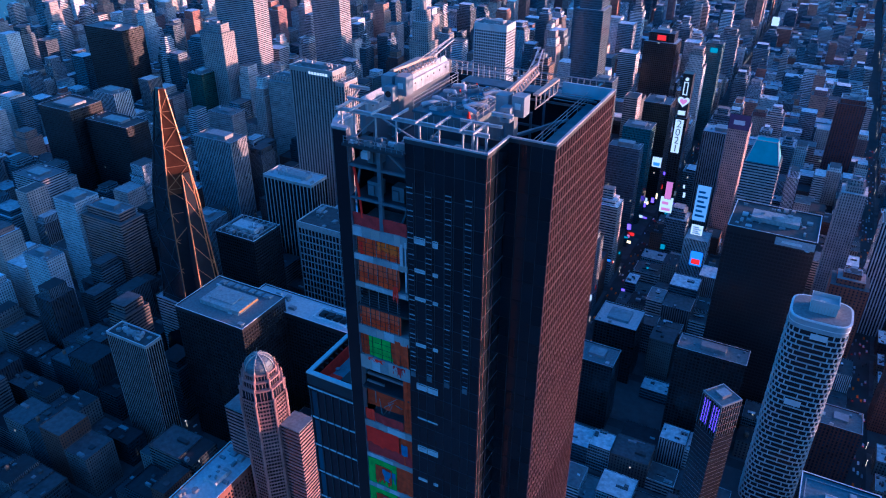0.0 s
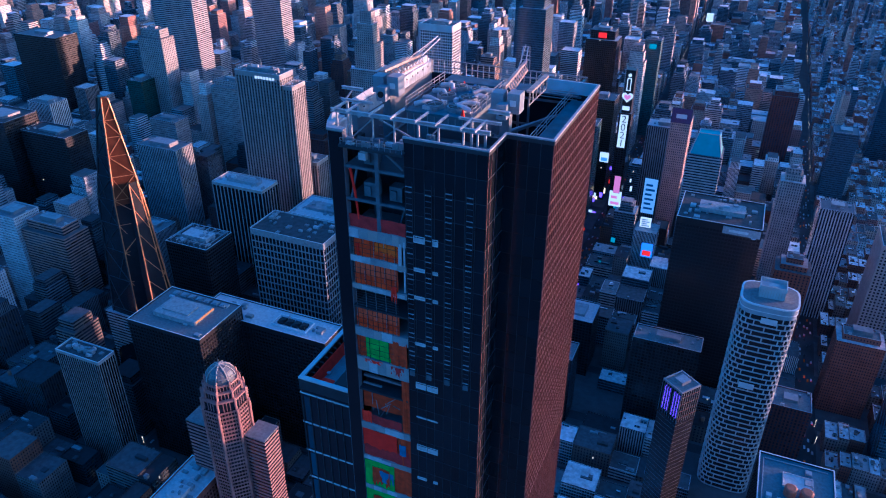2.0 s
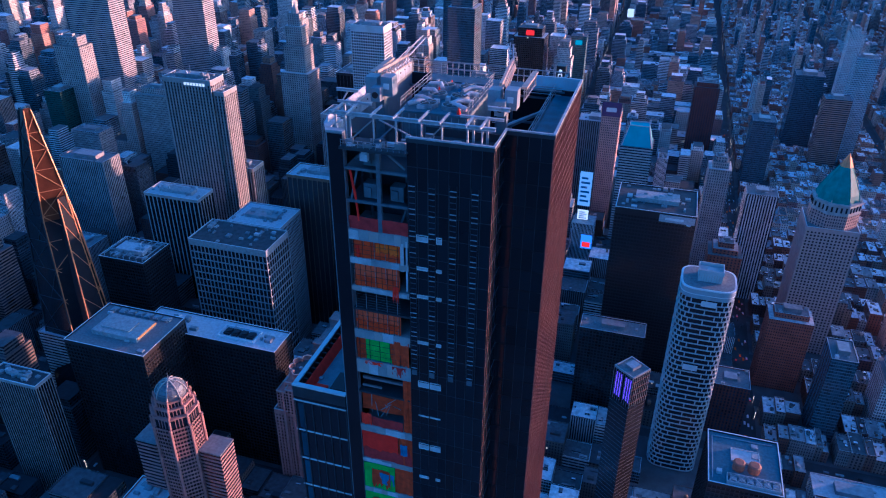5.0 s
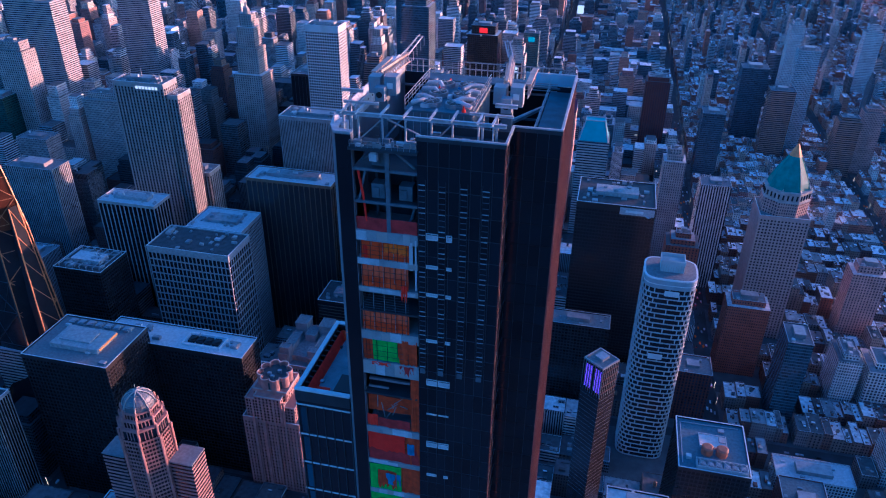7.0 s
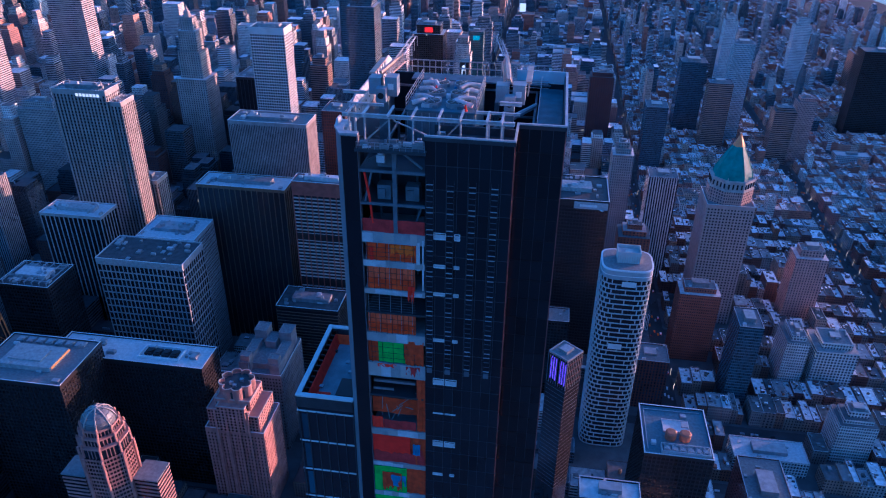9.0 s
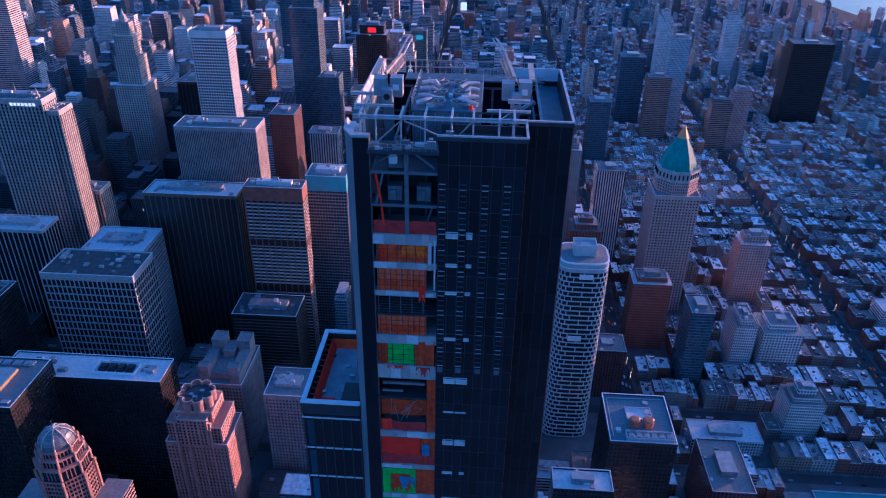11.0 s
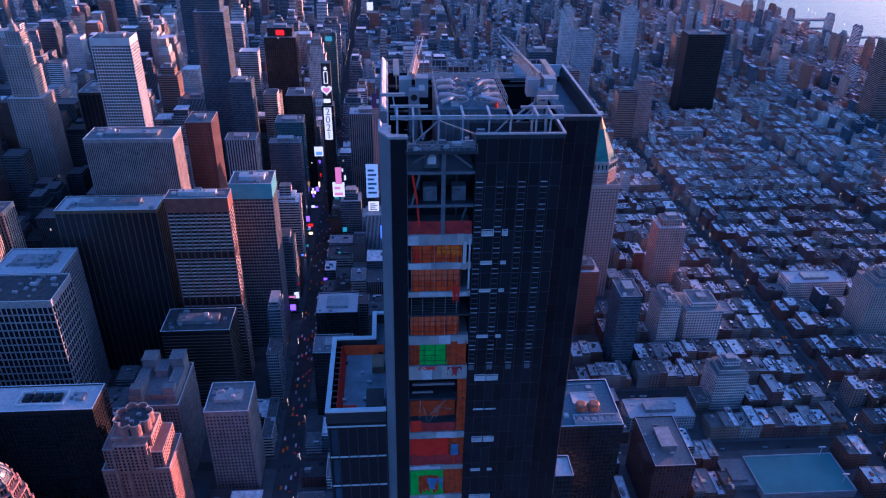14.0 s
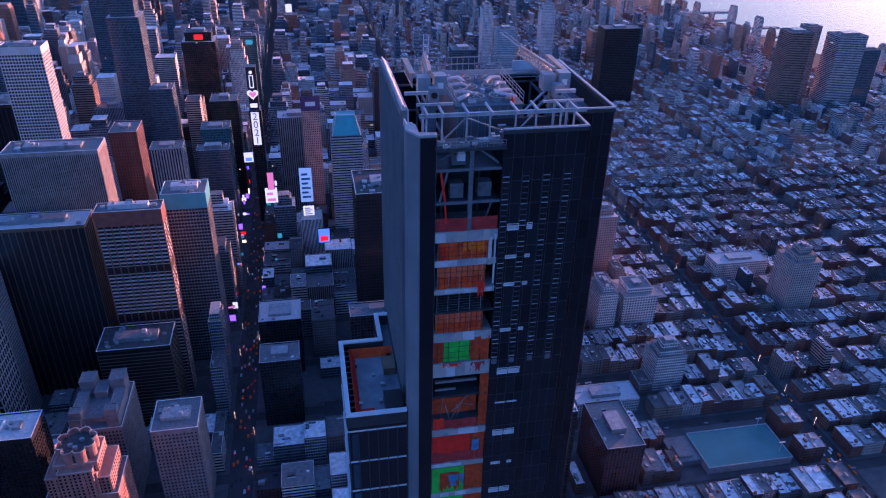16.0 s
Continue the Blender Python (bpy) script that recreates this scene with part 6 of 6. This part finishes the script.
sign("billboard", "white billboard with unread lettering", -98, -84, 868, 78, 92, "cream", 4, "blue")
sign("blue_screen", "bright blue and red screen", -81, -68, 762, 94, 112, "blueglow", 1, "redglow")
wb = sign("box_sign", "dark purple rooftop sign box with pale mark", -92, -66, 999, 177, 197, "signpurple")
part("mark", Mesh().box(-7, 7, -0.5, -0.25, 6.5, 12.5), "white", wb)
al = sign("roof_sign", "pale grey roof sign with unread white lettering", 0, 33, 651.4, 197, 204.5, "signgrey", 0)
part("lettering", Mesh().box(-11, 6, -0.5, -0.25, 2.4, 4.8).drum(11, 0, 2.2, -0.5, -0.25, k=14), "white", al).location = (0, 0, 0)
cs = sign("roof_sign", "white lettering sign on the slab's top", -548, -518, 699.97, 263, 268, "limestone", 0, case=False)
for k in range(7):
    part("lettering", Mesh().box(-14 + 4.1 * k, -11.2 + 4.1 * k, -0.6, -0.25, 0.8, 4.0), "cream", cs)
srng = random.Random(77)
cols = ("cream", "pinkglow", "blueglow", "cream", "amber", "tealglow", "purpleglow", "redglow")
for k in range(64):
    y = srng.uniform(700, 1190)
    west = srng.random() < 0.55
    x = -152 + srng.uniform(0, 24) if west else -184 - srng.uniform(0, 4)
    z, w, h = srng.uniform(6, 45), srng.uniform(2, 8), srng.uniform(2, 10)
    sign("lit_sign", "lit shop sign beside the avenue", x - w / 2, x + w / 2, y, z, z + h, srng.choice(cols))
sign("great_screen", "large bright pink-white screen over the avenue", -147, -131, 905, 82, 104, "cream", 2, "pinkglow")
sign("great_screen", "tall bright screen over the avenue", -142, -134, 900, 104, 128, "pinkglow")
sign("great_screen", "bright blue-white screen over the avenue", -172, -160, 940, 128, 142, "cream", 1, "blueglow")

# ---- the rest of the street grid ----
rng = random.Random(7)


def taken(x0, x1, y0, y1, pad=2.5):
    return any(x0 < b + pad and x1 > a - pad and y0 < d + pad and y1 > c - pad for a, b, c, d in FOOT)


def height_at(x, y):
    r = rng.random()
    if x > 125:                                   # low old blocks towards the river
        if y > 1500:
            return rng.uniform(14, 26) if r < 0.88 else rng.uniform(30, 90)
        if y > 1200 and x > 800:
            return rng.uniform(15, 40)
        return rng.uniform(13, 20) if r < 0.95 else rng.uniform(24, 38)
    if -345 < x < -110 and y < 560:
        return rng.uniform(10, 24)
    if y < 330:
        return rng.uniform(20, 62)
    if x > -160 and y < 650:
        return rng.uniform(12, 30)
    if x > -160:
        return rng.uniform(18, 50) if r < 0.8 else rng.uniform(50, 85)
    if y < 900:
        return rng.uniform(30, 75) if r < 0.75 else rng.uniform(75, 115)
    if y < 1700:
        return rng.uniform(30, 90) if r < 0.75 else rng.uniform(90, 165)
    return rng.uniform(15, 60) if r < 0.82 else rng.uniform(60, 140)


KINDS = (("brick_house", "low red-brick row house with a flat roof"), ("stone_building", "pale stone building with a flat roof"), ("glass_office", "dark glass-fronted office building with roof plant"),
         ("ribbed_office", "office building with vertical stone ribs"), ("banded_office", "office building with banded window rows"))
LIMIT = [190, 140, 90, 40, 40]


def city_building(m, x, w, a, b, h, low):
    """One plain building: walls, parapet, bulkheads or setbacks."""
    x1 = x + w - 0.4
    m.box(x, x1, a, b, 0.1, h)
    m.ring(x, x1, a, b, h, h + rng.uniform(0.5, 1.1), 0.35)
    extra = []
    if h < 60:
        for _ in range(rng.randint(1, 3)):
            ww, dd = rng.uniform(1.2, max(1.5, w * 0.35)), rng.uniform(1.2, 5)
            xx, yy = rng.uniform(x + 0.5, max(x + 0.6, x1 - ww - 0.5)), rng.uniform(a + 0.5, max(a + 0.6, b - dd - 0.5))
            extra.append((xx, min(xx + ww, x1), yy, min(yy + dd, b), h, h + rng.uniform(0.8, 3.4)))
    else:
        z, i = h, 0.0
        for _ in range(rng.choice((0, 0, 1, 1, 2))):
            i += rng.uniform(0.08, 0.16)
            up = h * rng.uniform(0.04, 0.14)
            extra.append((x + w * i, x1 - w * i, a + (b - a) * i, b - (b - a) * i, z, z + up))
            z += up
    return extra


far, middle = [Mesh() for _ in HAZED_FACADES], [Mesh() for _ in MIDDLE]
TANK = Mesh().drum(0, 0, 1.7, 2.2, 5.4, k=10).drum(0, 0, 1.9, 5.4, 6.8, 0.15, k=10).box(-1.2, -1.0, -1.2, -1.0, 0, 2.2).box(1.0, 1.2, -1.2, -1.0, 0, 2.2).box(-1.2, -1.0, 1.0, 1.2, 0, 2.2).box(1.0, 1.2, 1.0, 1.2, 0, 2.2).data("water_tank", MAT["tankwood"])
for x0, x1, y0, y1 in blocks:
    if y0 < 130 or y1 > 4000 or x0 > 1380:
        continue
    cam_ang = math.degrees(math.atan2(-(x0 + x1) / 2 - 40, (y0 + y1) / 2))
    if not -54 < cam_ang < 70:
        continue
    mid = (y0 + y1) / 2
    x = x0
    while x < x1 - 8:
        w = rng.uniform(6, 15) if x > 125 else rng.uniform(14, 36)
        if x1 - x - w < 9:
            w = x1 - x
        for a, b in ((y0, mid - 1), (mid + 1, y1)):
            h = height_at(x, mid)
            if h < 40:
                cut = rng.uniform(0, 11)
                a, b = (a, b - cut) if a == y0 else (a + cut, b)
            if taken(x, x + w, a, b):
                continue
            k = rng.choice((0, 0, 0, 1)) if x > 125 and h < 30 else rng.choice((0, 1, 1, 2, 2, 3, 4))
            near = (x > 100 and y0 < 900 and x < 640) or (x <= 100 and y0 < 1150 and x > -760)
            if near and LIMIT[k] > 0:
                LIMIT[k] -= 1
                m = Mesh()
                extra = city_building(m, x, w, a, b, h, x > 125)
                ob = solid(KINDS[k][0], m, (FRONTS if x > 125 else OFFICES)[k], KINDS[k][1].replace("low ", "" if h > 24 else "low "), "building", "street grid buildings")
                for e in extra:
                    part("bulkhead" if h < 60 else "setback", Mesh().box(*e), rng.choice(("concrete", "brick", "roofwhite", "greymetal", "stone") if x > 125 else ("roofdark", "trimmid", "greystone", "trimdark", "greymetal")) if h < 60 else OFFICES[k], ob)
                if 18 < h < 90 and rng.random() < 0.16:
                    tk = tagged(new("water_tank", TANK), "round wooden roof water tank on legs", "water tank", "roof water tanks")
                    tk.location = (x + w * 0.3, a + (b - a) * 0.35, h)
            else:
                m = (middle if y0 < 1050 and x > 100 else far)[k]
                for e in city_building(m, x, w, a, b, h, x > 125):
                    m.box(*e)
                for _ in range(3 if x > 125 else 0):
                    xx, yy, ww = rng.uniform(x + 0.5, x + w - 3), rng.uniform(a + 0.5, b - 3), rng.uniform(0.8, 2.6)
                    m.box(xx, xx + ww, yy, yy + rng.uniform(0.8, 2.6), h, h + rng.uniform(0.6, 2.2))
        x += w
for k, m in enumerate(middle):
    solid("row_houses", m, MIDDLE[k], ("red-brick", "pale stone", "glass-fronted", "ribbed", "banded")[k] + " low row buildings with flat pale roofs", "buildings", kind="stuff")
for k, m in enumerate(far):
    solid("city_buildings", m, HAZED_FACADES[k], ("distant red-brick", "distant pale stone", "distant glass-fronted", "distant ribbed", "distant banded")[k] + " buildings filling the street grid", "buildings", kind="stuff")

# piers along the river
for k in range(9):
    y = 1560 + k * 118
    solid("pier", Mesh().box(shore(y) - 12, shore(y) + rng.uniform(60, 190), y, y + rng.uniform(14, 30), -2.4, 1.0), "concrete", "low concrete river pier", "pier", "river piers")

# street lamps and traffic as points of light
lamps, heads, tails = Mesh(), Mesh(), Mesh()
for ax in AVES:
    for y in range(160, 2600, 26):
        if rng.random() < 0.5 and not taken(ax - 12, ax + 12, y, y + 1, 0):
            sx = rng.choice((-10, 10))
            lamps.box(ax + sx - 0.2, ax + sx + 0.2, y - 0.5, y + 0.5, 8.6, 9.0).box(ax + sx - 0.08, ax + sx + 0.08, y + 0.5, y + 0.66, 0, 9.0)
solid("street_lamps", lamps, "lampglow", "small amber street lamps along the avenues", "street lamps", kind="stuff")


def car(m, x, y, hue):
    m.box(x - 0.9, x + 0.9, y - 2.2, y + 2.2, 0.3, 0.95).prism([(x - 0.8, y - 1.3), (x + 0.8, y - 1.3), (x + 0.8, y + 1.5), (x - 0.8, y + 1.5)], 0.95, 1.5, [(x - 0.65, y - 0.7), (x + 0.65, y - 0.7), (x + 0.65, y + 1.1), (x - 0.65, y + 1.1)])


cars = {c: Mesh() for c in ("white", "dark", "greymetal", "amberin")}
for ax in (-168, 115, 395, 670, -468):
    for lane in (-7.5, -4, 4, 7.5, 0.5):
        y = 180.0
        while y < 1500:
            y += rng.uniform(7, 40)
            car(cars[rng.choice(("white", "dark", "greymetal", "dark", "amberin"))], ax + lane, y, 0)
            if rng.random() < 0.22:
                (heads if ax in (395, -468) else tails).box(ax + lane - 0.8, ax + lane + 0.8, y - 2.35, y - 2.2, 0.5, 0.9)
for s in streets:
    for _ in range(26):
        x = rng.uniform(130, 900)
        m = cars[rng.choice(("white", "dark", "greymetal"))]
        m.box(x - 2.2, x + 2.2, s - 4.6, s - 2.9, 0.3, 1.4)
for c, m in cars.items():
    solid("cars", m, c, "small parked and queued cars in the streets", "cars", kind="stuff")
solid("headlights", heads, "cream", "white headlights in the avenues", "headlights", kind="stuff")
solid("tail_lights", tails, "redglow", "red tail lights in the avenues", "tail lights", kind="stuff")
